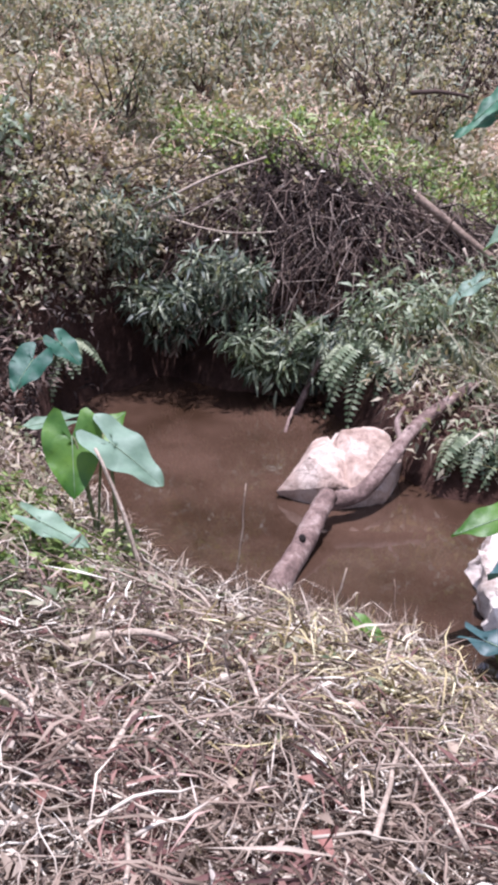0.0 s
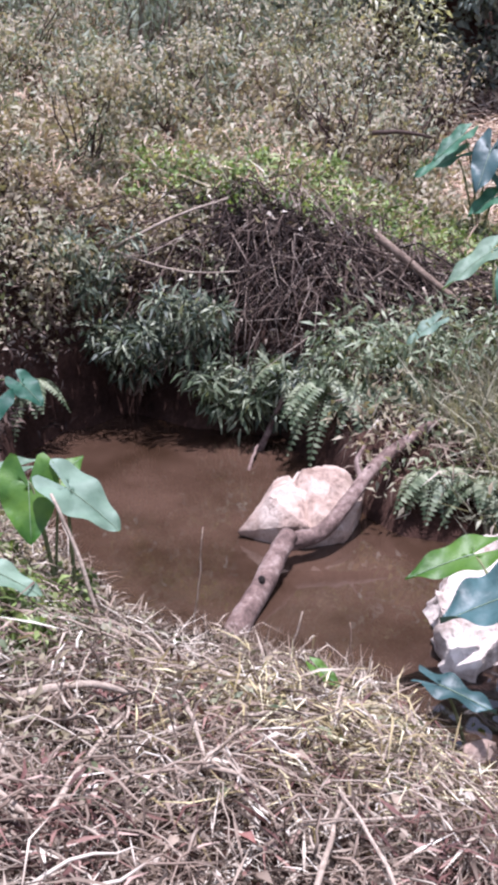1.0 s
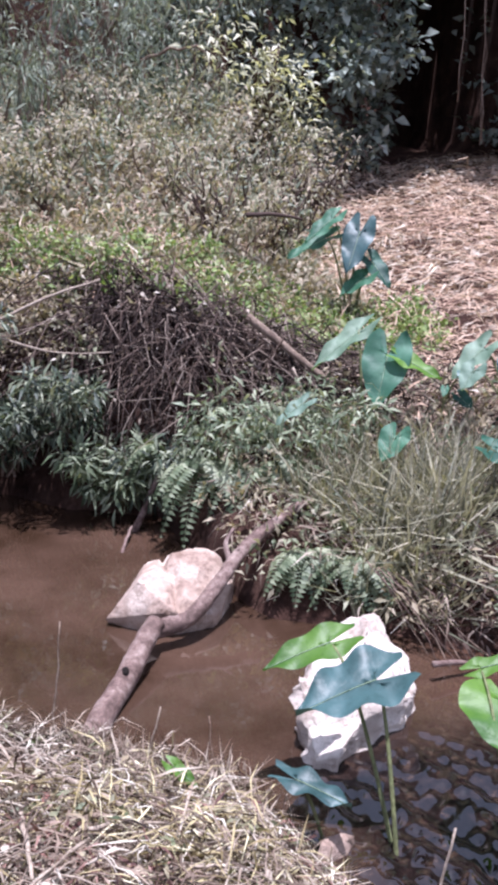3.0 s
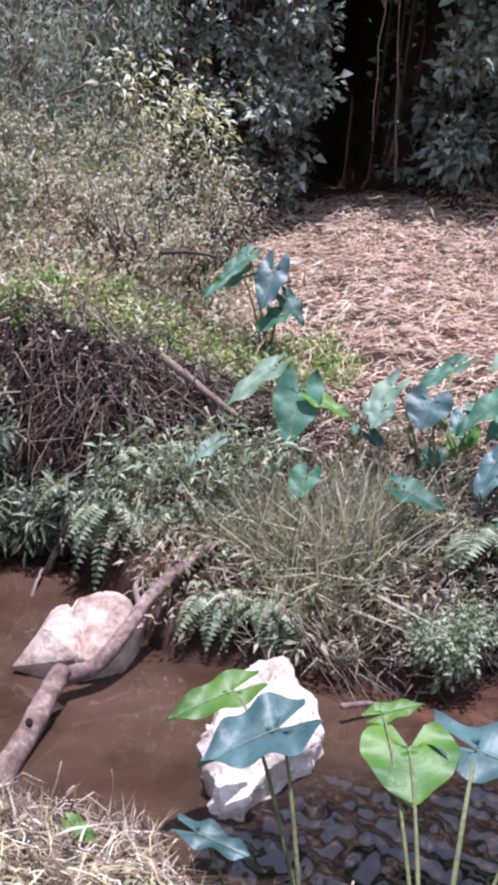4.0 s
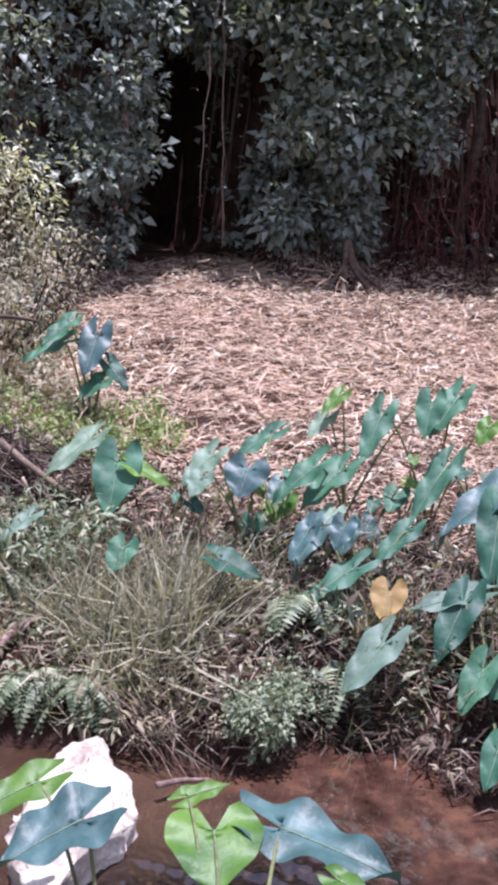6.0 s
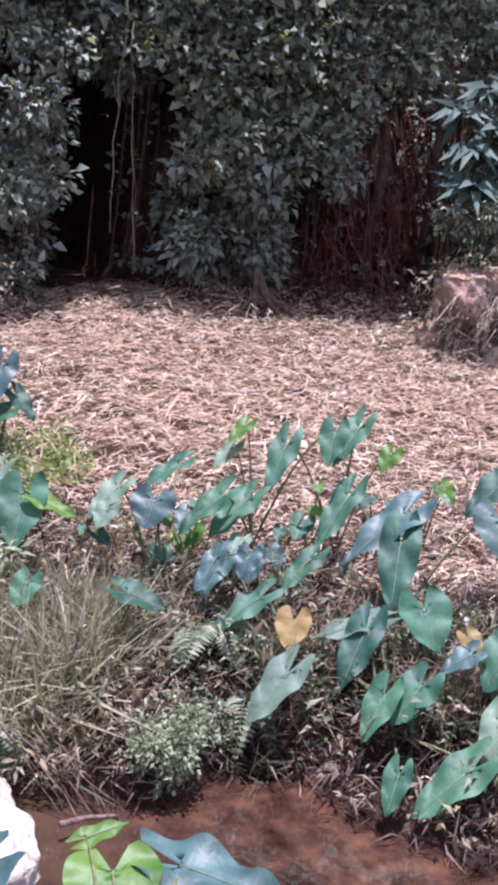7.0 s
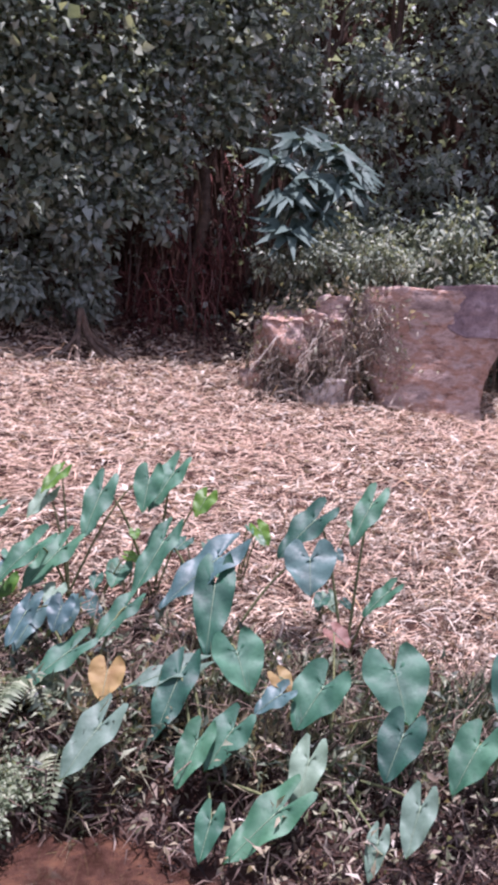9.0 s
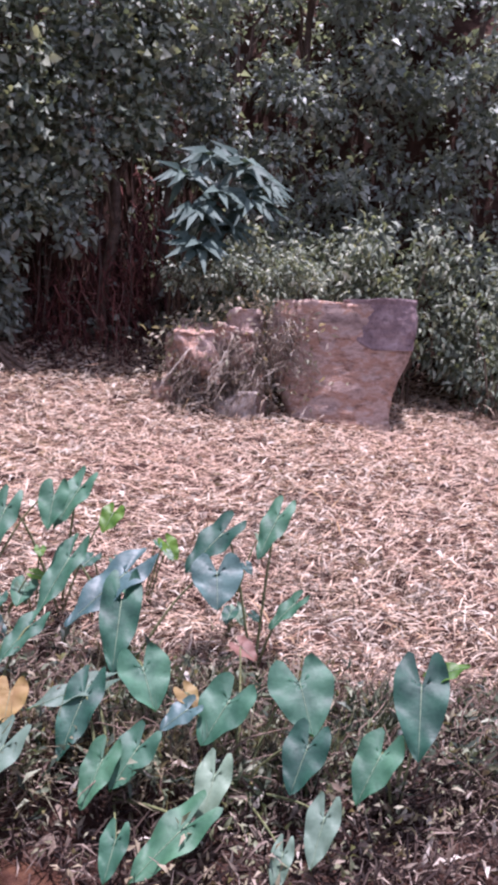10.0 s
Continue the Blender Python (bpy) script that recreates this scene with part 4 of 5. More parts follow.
# ---- trees and climbers along the cliff ----
def tree(x, y, h, w, n, size, material, label, low=0.3, slim=0.58, name="tree", clumps=34, keep=None, flat=1.0, down=0.25, bole=True):
    z = float(height(x, y))
    t = thing(name, (x, y, z), label, name.replace("_", " "), "trees along the cliff")
    top = np.array([x + rng.normal() * 0.2, y + 0.2, z + h * 0.8])
    trunk = arc((x, y + 0.25, z - 0.1), top, 0, 10, 0.05, rng)
    if not bole:
        under(mesh_fast("stem", *tube_arrays(arc((x, y + 0.3, z + 0.9 * low), (x + 0.1, y + 0.15, z + h), 0, 8, 0.05, rng), 0.014, 0.006, 6), BARK), t)
    if bole:
        under(mesh_fast("trunk", *tube_arrays(trunk, 0.09, 0.04, 9, 0.04, rng), BARK), t)
    C = np.stack([x + rng.uniform(-1, 1, clumps) * w, y + rng.uniform(-0.5, 0.45, clumps) * w * 0.7 - 0.12, z + low + (h - low) * rng.random(clumps)], -1)
    if keep is not None:
        C = C[keep(C)]
    for c in C[:4 if bole else 0]:
        s = trunk[min(9, max(2, int((c[2] - z) / h * 9)))]
        under(mesh_fast("limb", *tube_arrays(arc(s, c, 0.12, 6, 0.03, rng), 0.03, 0.01, 6), BARK), t)
    under(mesh_fast("crown", *clump_leaves(C, 0.3, n, size, slim, flat, 0.9, down, wild=True), material), t)
    return t


def bare_face(x, z):
    """The part of the cliff where red earth and hanging roots show."""
    return (x > 6.0) & (x < 7.85) & (z < 3.15 + 1.0 * (x - 6.15))


def clear_gap(C):
    """The dark hollow and the bare red face stay open."""
    hollow = (np.abs(C[:, 0] - 3.84) < 0.66) & (C[:, 2] < 4.5)
    bare = bare_face(C[:, 0], C[:, 2])
    return ~(hollow | bare)


tl = "tall dark green broadleaf tree draped in climbers"
for x0, h0, s0, m0 in ((-5.0, 5, 0.12, TREE_LEAF), (-3.6, 5, 0.12, TREE_LEAF), (-2.2, 5, 0.12, TREE_LEAF), (-0.9, 5, 0.12, TREE_LEAF), (0.4, 5, 0.12, TREE_LEAF), (1.5, 5, 0.12, TREE_LEAF), (2.5, 5.4, 0.12, TREE_LEAF), (3.2, 5.4, 0.13, TREE_LEAF), (4.7, 5.6, 0.15, TREE_LEAF), (5.4, 5.6, 0.14, TREE_LEAF), (6.1, 5.8, 0.12, TREE_LEAF), (7.0, 5.8, 0.12, TREE_LEAF), (7.9, 6, 0.13, TREE_LEAF), (8.8, 6, 0.12, TREE_LEAF), (9.7, 6.4, 0.12, TREE_LEAF), (10.6, 6.6, 0.13, TREE_LEAF), (11.5, 6.6, 0.13, TREE_LEAF), (12.6, 6.6, 0.13, TREE_LEAF), (13.7, 6, 0.13, TREE_LEAF)):
    y0 = float(lerp_table(CLIFF, x0)) - 0.35
    tree(x0, y0, h0, 0.8, 4600 if x0 > 1 else 2200, s0, m0, tl, keep=clear_gap, bole=abs(x0 - 3.75) > 1.4)
# Leaf roof added over the recess so that sky light can't fill it.
for x0, y0 in ((3.9, 11.2), (3.5, 11.3), (4.3, 11.3), (3.9, 12.1), (3.9, 13.0), (3.9, 13.9), (3.6, 14.6), (4.2, 14.6)):
    tree(x0, y0, 5.6, 0.7, 1900, 0.15, TREE_LEAF, "leafy climber added over the hollow to keep it dark", 2.7, 0.6, "climber", bole=False)
for i in range(13):
    x0 = 1.8 + i * 0.9 + rng.normal() * 0.15
    # Nearer the edge above the hollow, to block light from it.
    tree(x0, float(lerp_table(CLIFF, x0)) + (1.6 if abs(x0 - 3.9) < 1.3 else 2.2), 1.9, 0.9, 1700, 0.14, TREE_LEAF, "tree on the cliff's top edge", 0.0)
for x0, y0, w0 in ((1.3, 9.1, 0.4), (1.7, 9.3, 0.3)):
    tree(x0, y0, 1.6, w0, 480, 0.1, PALE_TREE_LEAF, "small tree with pale sunlit yellow-green leaves", 0.5, 0.3, "small_tree", 18)
for x0, y0, w0, h0 in ((9.3, 8.6, 0.6, 2.0), (10.1, 8.0, 0.7, 2.2), (8.6, 9.2, 0.6, 1.9), (10.9, 7.2, 0.7, 2.0), (11.8, 6.2, 0.8, 2.0)):
    shrub(x0, y0, w0, h0, 2600, 0.13, 0.32, FINE_LEAF, "grey-green leafy shrub behind the concrete block", "shrub", 34, 8, TWIG, round_r=0.4, down=0.5)


for x0, y0, h0, low0 in ((4.7, 10.4, 4.9, 2.0), (5.8, 10.15, 4.6, 1.5), (4.85, 10.3, 3.6, 1.3), (5.5, 10.2, 3.4, 1.0), (6.1, 10.05, 4.2, 2.2), (5.2, 10.25, 4.6, 2.8), (7.1, 9.8, 4.4, 2.8)):
    tree(x0, y0, h0, 0.45, 1150, 0.135, FINE_LEAF, "broad-leaved pale climber hanging on the tree wall", low0, 0.72, "climber", 16, clear_gap, bole=False)


def rosettes(x, y, heads):
    z = float(height(x, y))
    t = thing("rosette_shrub", (x, y, z), "shrub with whorls of long drooping dark leaves", "shrub")
    for hx, hy, hz, s in heads:
        under(mesh_fast("stem", *tube_arrays(arc((x, y, z), (hx, hy + 0.1, hz), 0.1, 8, 0.02, rng), 0.03, 0.012, 6), BARK), t)
        m = 18
        a = np.arange(m) * 2.4
        D = np.stack([np.cos(a), np.sin(a) * 0.7 - 0.6, rng.uniform(-0.6, 0.35, m)], -1)
        P = np.repeat([[hx, hy, hz]], m, 0)
        V, F = leafset(P, D, np.tile([-0.3, -0.9, 0.7], (m, 1)) + rng.normal(size=(m, 3)) * 0.1, 1.3 * s * rng.uniform(0.8, 1.15, m), s * 0.36, 0.12, 0.38, 0.1)
        under(mesh_fast("leaf_whorl", V, F, ROSETTE_LEAF), t)
    return t


rosettes(7.9, 10.0, [(7.56, 8.72, 3.88, 0.36), (7.3, 8.75, 3.72, 0.34), (7.32, 8.72, 3.3, 0.36), (7.86, 8.61, 4.25, 0.34), (7.95, 8.55, 3.85, 0.36), (7.5, 8.8, 4.35, 0.32), (7.72, 8.7, 3.55, 0.3), (8.15, 8.6, 4.1, 0.3), (7.2, 8.85, 4.1, 0.28)])

# climbers hanging in front of the hollow and the cliff
for i in range(26):
    x0 = rng.uniform(4.8, 12.0) if i > 9 else rng.choice([3.95, 4.05] if i < 3 else [6.5, 6.7, 6.2]) + rng.normal() * (0.05 if i < 3 else 0.15)
    y0 = min(11.0, float(lerp_table(CLIFF, x0))) - rng.uniform(0.1, 0.6)
    zt = float(height(x0, y0 - 0.3)) + rng.uniform(1.6, 3.6)
    zb = float(height(x0, y0 - 0.3)) + rng.uniform(0.0, 1.0)
    V, F = tube_arrays(arc((x0, y0, zt), (x0 + rng.normal() * 0.15, y0 - 0.1, zb), 0, 9, 0.02, rng), 0.005, 0.008, 5)
    tagged(mesh_fast("hanging_vine", V, F, TWIG if i < 4 else ROOT), "thin bare vine hanging from the trees", "vine", "hanging vines")

# the bare red face: hanging roots and dead stems over the earth
sets = []
for i in range(420):
    x0 = rng.uniform(6.0, 7.9)
    y0 = float(lerp_table(CLIFF, x0)) - rng.uniform(-0.35, 0.45)
    foot_z = float(height(x0, y0 - 0.5))
    zt = foot_z + rng.uniform(0.3, 0.9 + 0.85 * (x0 - 6.0))
    sets.append(tube_arrays(arc((x0, y0, zt), (x0 + rng.normal() * 0.12, y0 - rng.uniform(0.05, 0.3), max(foot_z, zt - rng.uniform(0.4, 1.4))), rng.uniform(-0.15, 0.15), 8, 0.06, rng), rng.uniform(0.004, 0.012), 0.003, 5))
tagged(mesh_fast("red_roots", *join(sets), RED_ROOT), "reddish roots and dead stems hanging over the bare cliff", "roots", kind="stuff")

# climbing leaves over the cliff face, thin on the bare red patch
cliff_step = lambda x, y: y - lerp_table(CLIFF, x)
carpet("climbing_leaves", 60000, 1.5, 14, 5.0, 12.5, lambda x, y: (cliff_step(x, y) > -0.25) & (cliff_step(x, y) < 1.5) & (np.abs(x - 3.88) > 0.72) & (~bare_face(x, height(x, y)) | (rng.random(len(x)) < 0.25)), 0.35, 0.13, 0.55, TREE_LEAF, "dark climbing leaves covering the cliff face", "climbers", 0.3)

# a buttressed stump at the foot of the cliff
stump = thing("tree_root", (5.4, 9.95, float(height(5.4, 9.95))), "grey spreading tree root at the foot of the cliff", "tree root")
for ex, ey, r in ((5.15, 9.5, 0.03), (5.65, 9.55, 0.03), (5.9, 9.75, 0.025), (5.0, 9.8, 0.025)):
    under(mesh_fast("root", *tube_arrays(smooth_path([(5.4, 9.98, float(height(5.4, 9.98)) + 0.5), (5.4 + (ex - 5.4) * 0.25, 9.9, float(height(5.4, 9.9)) + 0.22), (ex, ey, float(height(ex, ey)) - 0.02)], 12), 0.035, r, 8), BARK), stump)

# low dry undergrowth along the foot of the cliff
x, y = sample(26000, 1.6, 13, 6.0, 11.8, lambda x, y: np.abs(y - lerp_table(CLIFF, x) + 0.25) < 0.55)
n = len(x)
P = on_ground(x, y, 0.0) + np.stack([0 * x, 0 * x, rng.random(n) ** 2 * 0.5], -1)
V, F = leafset(P, scatter_dirs(rng, n, -0.2), rng.normal(size=(n, 3)) + np.array([0, -0.5, 0.6]), rng.uniform(0.05, 0.16, n), rng.uniform(0.01, 0.035, n))
tagged(mesh_fast("undergrowth", V, F, ROOT), "dry brown undergrowth at the foot of the cliff", "undergrowth", kind="stuff")


# ---- rubble beside the concrete block ----
for cx, cy, cz, w, h, seed in ((7.62, 8.2, 1.4, 0.4, 0.52, 21), (7.28, 8.58, 2.15, 0.5, 0.6, 22), (7.05, 8.8, 1.5, 0.36, 0.62, 23), (7.36, 8.52, 1.48, 0.36, 0.6, 24), (7.62, 8.42, 2.1, 0.5, 0.62, 25), (7.85, 8.3, 1.6, 0.36, 0.7, 26), (7.78, 8.3, 2.4, 0.42, 0.46, 27), (7.4, 8.8, 1.8, 0.6, 0.9, 28)):
    r2 = np.random.default_rng(seed)
    pts = []
    for q in itertools.product((-0.5, 0.5), repeat=3):
        o = np.array(q) * (1 + r2.normal(size=3) * 0.2)
        pts.append((cx - 0.05 + 0.7 * w * o[0] + 0.7 * w * o[1], cy - 0.05 - 0.7 * w * o[0] + 0.7 * w * o[1], cz + h * o[2]))
    tagged(boulder("rubble_stone", pts, PALE_ROCK if seed == 21 else LAYERED_ROCK, 0.035, 4, seed, 0.02), "rough pinkish stone in an overgrown rubble heap", "stone", "rubble heap")
n = 1500
k = rng.random((n, 1))
P = np.array([6.85, 8.9, 1.35]) + k * np.array([1.5, -1.1, 0.0]) + rng.normal(size=(n, 3)) * np.array([0.13, 0.13, 0.08])
P[:, 2] = 1.3 + (0.75 + 0.75 * np.sin(np.pi * np.clip(k[:, 0] * 0.62 + 0.12, 0, 1))) * rng.random(n) ** 0.45
P[:, 1] -= 0.1 + 0.16 * (2.6 - P[:, 2])
V, F = leafset(P, scatter_dirs(rng, n, -0.5), rng.normal(size=(n, 3)) + np.array([0, -0.5, 0.6]), rng.uniform(0.05, 0.13, n), rng.uniform(0.008, 0.04, n))
tagged(mesh_fast("creeper", V, F, BRUSH_LEAF), "dry creeper growing over the rubble heap", "creeper", kind="stuff")
for cx, cy, cup, cw in ((7.15, 8.75, 1.2, 0.24), (7.4, 8.55, 1.34, 0.28), (7.7, 8.35, 1.44, 0.3), (8.0, 8.1, 1.46, 0.28), (8.3, 7.9, 1.4, 0.24)):
    shrub(cx, cy, cw, 0.34, 520, 0.07, 0.42, FINE_LEAF, "creeper bush crowning the rubble heap", "shrub", 16, 10, ROOT, round_r=0.42, lift=cup, group="creeper on the rubble")


# ---- taro plants ----
def taro_material(name, a, b, vein, through_light, rough):
    n = Nodes(name)
    col = n.ramp(n.noise(7.0, 4.0), [(0.35, a), (0.65, b)])
    speck = n.ramp(n.noise(45.0, 5.0, 0.7), [(0.3, lin(vein)), (0.42, (1, 1, 1, 1))])
    col = n.mix(0.4, col, speck, "MULTIPLY")
    each = n.add("ShaderNodeObjectInfo")
    col = n.mix(0.75, col, n.ramp(each.outputs["Random"], [(0.0, (0.62, 0.66, 0.66, 1)), (0.5, (0.95, 0.95, 0.9, 1)), (1.0, (1, 0.98, 0.8, 1))]), "MULTIPLY")
    n.bump(n.noise(26.0, 3.0), 0.3, 0.01)
    n.done(col, rough + 0.06, 0.45)
    tr = n.add("ShaderNodeBsdfTranslucent")
    n.link(n.mix(1.0, col, (1.0, 1.0, 0.35, 1), "MULTIPLY"), tr.inputs["Color"])
    ms = n.add("ShaderNodeMixShader", Fac=through_light)
    n.link(n.b.outputs["BSDF"], ms.inputs[1])
    n.link(tr.outputs["BSDF"], ms.inputs[2])
    n.link(ms.outputs["Shader"], n.t.nodes["Material Output"].inputs["Surface"])
    return n.m


# b, y: sky sheen and light from behind are put into the base colour
TARO = {
    "b": taro_material("taro_sky_sheen_green", "324a4a", "4a6668", "7c8c8a", 0.15, 0.42),
    "g": taro_material("taro_green", "2c5543", "48735c", "86a084", 0.25, 0.5),
    "d": taro_material("taro_dark_green", "1a4036", "2f5b4a", "5e7a66", 0.2, 0.5),
    "l": taro_material("taro_pale_green", "587060", "7b9282", "a8b49c", 0.3, 0.5),
    "y": taro_material("taro_sunlit_green", "3f662a", "628636", "92a458", 0.4, 0.42),
    "p": taro_material("taro_dead_pink", "6a4a44", "86625a", "5a403a", 0.2, 0.55),
    "o": taro_material("taro_yellowed", "94744a", "b49a64", "7a5a34", 0.4, 0.55),
}


def taro(x, y, label):
    return thing("taro_plant", (x, y, float(height(x, y))), label, "taro", "taro plants")



def taro_leaf(plant, joint, tip, broad, material, up=1.15, frill=0.05):
    """One heart-shaped blade from its joint to its tip, and the stalk that carries it from the plant's foot."""
    A, T = Vector(joint), Vector(tip)
    axis_v = T - A
    ln = axis_v.length
    ax = axis_v / ln
    eye_side = Vector((0.4, 0.0, 1.9)) - A
    want = eye_side.normalized() * 0.55 + Vector((0, 0, up))
    nor = (want - ax * want.dot(ax)).normalized()
    side = ax.cross(nor)
    half = ln * broad * 0.55
    rows, cols = 24, 10
    wave = rng.uniform(0, 6.28)
    cup = rng.uniform(0.05, 0.22)
    bm = bmesh.new()
    grid = []
    for i in range(rows + 1):
        u = i / rows
        s = -0.42 + 1.42 * u
        w = half * (max(0.0, math.sin(math.pi * min(1.0, (u * 0.93 + 0.07)) ** 0.72)) ** 0.75)
        line = []
        for j in range(cols + 1):
            v = j / cols * 2 - 1
            c = abs(v)
            # the two back lobes part at a notch behind the joint
            cut = max(0.0, -s) * 0.95
            off = (cut * half * 0.55 * (1 - c)) if s < 0 else 0.0
            d = v * w
            pull = 0.16 * ln * max(0, -s) / 0.42 * (c - 0.55) * -1
            along = s * ln + (max(0.0, 0.42 * (1 - c * 1.6)) * ln if s < -0.02 and c < 0.62 else 0) * min(1, -s / 0.3) + pull * 0.3
            rise = cup * half * c ** 1.6 - 0.10 * ln * max(0, s) ** 2 + frill * ln * math.sin(u * 15 + wave + v * 1.7) * c ** 1.5
            rise += 0.014 * ln * abs(math.sin((u * 5.5 - c * 1.3) * math.pi)) * min(1.0, c * 3) * (1 - 0.5 * c)
            line.append(bm.verts.new(A + ax * along + side * d + nor * rise))
        grid.append(line)
    for i in range(rows):
        for j in range(cols):
            q = (grid[i][j], grid[i][j + 1], grid[i + 1][j + 1], grid[i + 1][j])
            bm.faces.new(q)
    bmesh.ops.remove_doubles(bm, verts=bm.verts, dist=0.0004)
    blade = part("leaf_blade", bm, material, None)
    under(blade, plant)
    rib = [A + ax * (q * ln) + nor * (0.002 - 0.10 * ln * q * q) for q in (0, 0.2, 0.4, 0.6, 0.8, 0.95)]
    under(mesh_fast("midrib", *tube_arrays([tuple(p) for p in rib], 0.0012 + 0.003 * ln, 0.0006, 5), PALE_RIB), plant).parent = blade
    k = np.linspace(0, 1, 12)[:, None]
    foot = np.array(plant.location) + np.array([rng.normal() * 0.02, rng.normal() * 0.02, -0.02])
    a = np.array(A - nor * 0.004)
    ctrl = foot * 0.35 + a * 0.65
    ctrl[2] = max(a[2], foot[2]) + 0.04 * ln
    p = (1 - k) ** 2 * foot + 2 * k * (1 - k) * ctrl + k ** 2 * a
    r = 0.0034 + 0.009 * ln
    under(smooth_mesh(mesh_fast("leaf_stalk", *tube_arrays(p, r * 1.5, r * 0.7, 7), GREEN_STEM)), plant)


plant = taro(3.41, 3.98, "taro plant with broad blue-green leaves on the bank")
taro_leaf(plant, (3.38, 3.98, 0.96), (3.02, 4.0, 0.74), 0.5, TARO["b"])
taro_leaf(plant, (3.8, 3.74, 0.97), (3.71, 3.61, 0.8), 1.1, TARO["b"])
taro_leaf(plant, (3.29, 3.88, 0.85), (3.12, 3.69, 0.55), 0.5, TARO["d"])
taro_leaf(plant, (3.13, 3.44, 0.65), (3.1, 3.28, 0.49), 1.0, TARO["g"])
taro_leaf(plant, (3.21, 4.28, 1.0), (2.96, 4.19, 0.75), 0.4, TARO["g"])
plant = taro(2.84, 3.23, "taro plant with broad blue-green leaves on the bank")
taro_leaf(plant, (2.82, 3.44, 0.58), (2.62, 3.33, 0.36), 0.5, TARO["d"])
taro_leaf(plant, (2.73, 3.13, 0.41), (2.58, 3.06, 0.26), 0.6, TARO["g"])
taro_leaf(plant, (2.88, 3.08, 0.45), (2.71, 3.05, 0.31), 0.75, TARO["g"])
taro_leaf(plant, (2.86, 2.69, 0.27), (2.58, 2.7, 0.12), 0.55, TARO["g"])
taro_leaf(plant, (2.87, 3.47, 0.6), (2.59, 3.57, 0.53), 0.4, TARO["l"])
taro_leaf(plant, (2.61, 2.83, 0.22), (2.51, 2.76, 0.1), 0.6, TARO["g"])
plant = taro(3.34, 2.95, "taro plant with broad blue-green leaves on the bank")
taro_leaf(plant, (3.31, 3.0, 0.59), (3.13, 2.98, 0.43), 0.95, TARO["g"])
taro_leaf(plant, (3.6, 2.86, 0.66), (3.53, 2.68, 0.48), 1.05, TARO["g"])
taro_leaf(plant, (3.06, 2.78, 0.39), (2.92, 2.7, 0.23), 0.6, TARO["l"])
taro_leaf(plant, (3.41, 2.59, 0.5), (3.26, 2.54, 0.34), 0.8, TARO["d"])
taro_leaf(plant, (3.26, 2.33, 0.33), (3.13, 2.27, 0.18), 0.6, TARO["l"])
taro_leaf(plant, (3.08, 2.37, 0.22), (2.98, 2.31, 0.11), 0.5, TARO["l"])
taro_leaf(plant, (3.14, 3.09, 0.55), (3.01, 3.12, 0.48), 0.8, TARO["b"])
taro_leaf(plant, (3.18, 3.17, 0.6), (3.2, 3.09, 0.54), 1.0, TARO["o"])
taro_leaf(plant, (3.56, 3.24, 0.73), (3.59, 3.15, 0.68), 1.0, TARO["p"])
plant = taro(3.87, 2.48, "taro plant with broad blue-green leaves on the bank")
taro_leaf(plant, (3.58, 2.33, 0.51), (3.41, 2.31, 0.35), 0.75, TARO["g"])
taro_leaf(plant, (3.89, 2.39, 0.73), (3.71, 2.24, 0.48), 0.65, TARO["d"])
taro_leaf(plant, (3.98, 2.37, 0.76), (4.08, 2.28, 0.82), 0.7, TARO["y"])
plant = taro(2.59, 3.97, "taro plant with one yellowed leaf on the bank")
taro_leaf(plant, (2.41, 3.4, 0.45), (2.18, 3.33, 0.28), 0.55, TARO["l"])
taro_leaf(plant, (2.83, 3.98, 0.76), (2.63, 3.95, 0.62), 0.5, TARO["g"])
taro_leaf(plant, (2.56, 4.12, 0.76), (2.51, 4.04, 0.64), 0.9, TARO["b"])
taro_leaf(plant, (2.43, 4.15, 0.75), (2.27, 4.07, 0.6), 0.5, TARO["b"])
taro_leaf(plant, (2.47, 3.83, 0.64), (2.21, 3.82, 0.51), 0.45, TARO["g"])
taro_leaf(plant, (2.55, 3.63, 0.59), (2.48, 3.55, 0.48), 1.0, TARO["o"])
plant = taro(4.11, 3.78, "taro plant with broad blue-green leaves on the bank")
taro_leaf(plant, (4.27, 3.78, 1.23), (4.07, 3.73, 1.02), 0.5, TARO["g"])
taro_leaf(plant, (3.94, 3.27, 0.88), (3.79, 3.3, 0.77), 0.5, TARO["g"])
taro_leaf(plant, (3.98, 3.92, 1.13), (3.73, 3.94, 0.94), 0.6, TARO["d"])
plant = taro(3.36, 4.61, "taro plant with broad blue-green leaves on the bank")
taro_leaf(plant, (3.37, 4.46, 1.35), (3.17, 4.4, 1.15), 0.5, TARO["g"])
taro_leaf(plant, (3.53, 4.36, 1.21), (3.44, 4.33, 1.11), 0.9, TARO["y"])
taro_leaf(plant, (3.02, 4.66, 1.23), (2.85, 4.55, 1.0), 0.5, TARO["g"])
plant = taro(2.85, 4.70, "taro plant with broad blue-green leaves on the bank")
taro_leaf(plant, (2.81, 4.76, 1.33), (2.68, 4.73, 1.23), 0.6, TARO["y"])
taro_leaf(plant, (2.75, 4.79, 1.2), (2.61, 4.75, 1.09), 0.6, TARO["l"])
taro_leaf(plant, (2.71, 4.5, 0.96), (2.45, 4.44, 0.78), 0.5, TARO["g"])
taro_leaf(plant, (3.18, 4.41, 1.33), (3.09, 4.32, 1.16), 0.7, TARO["g"])
taro_leaf(plant, (2.53, 4.44, 1.0), (2.28, 4.42, 0.83), 0.45, TARO["g"])
plant = taro(1.49, 4.78, "taro plant with broad blue-green leaves on the bank")
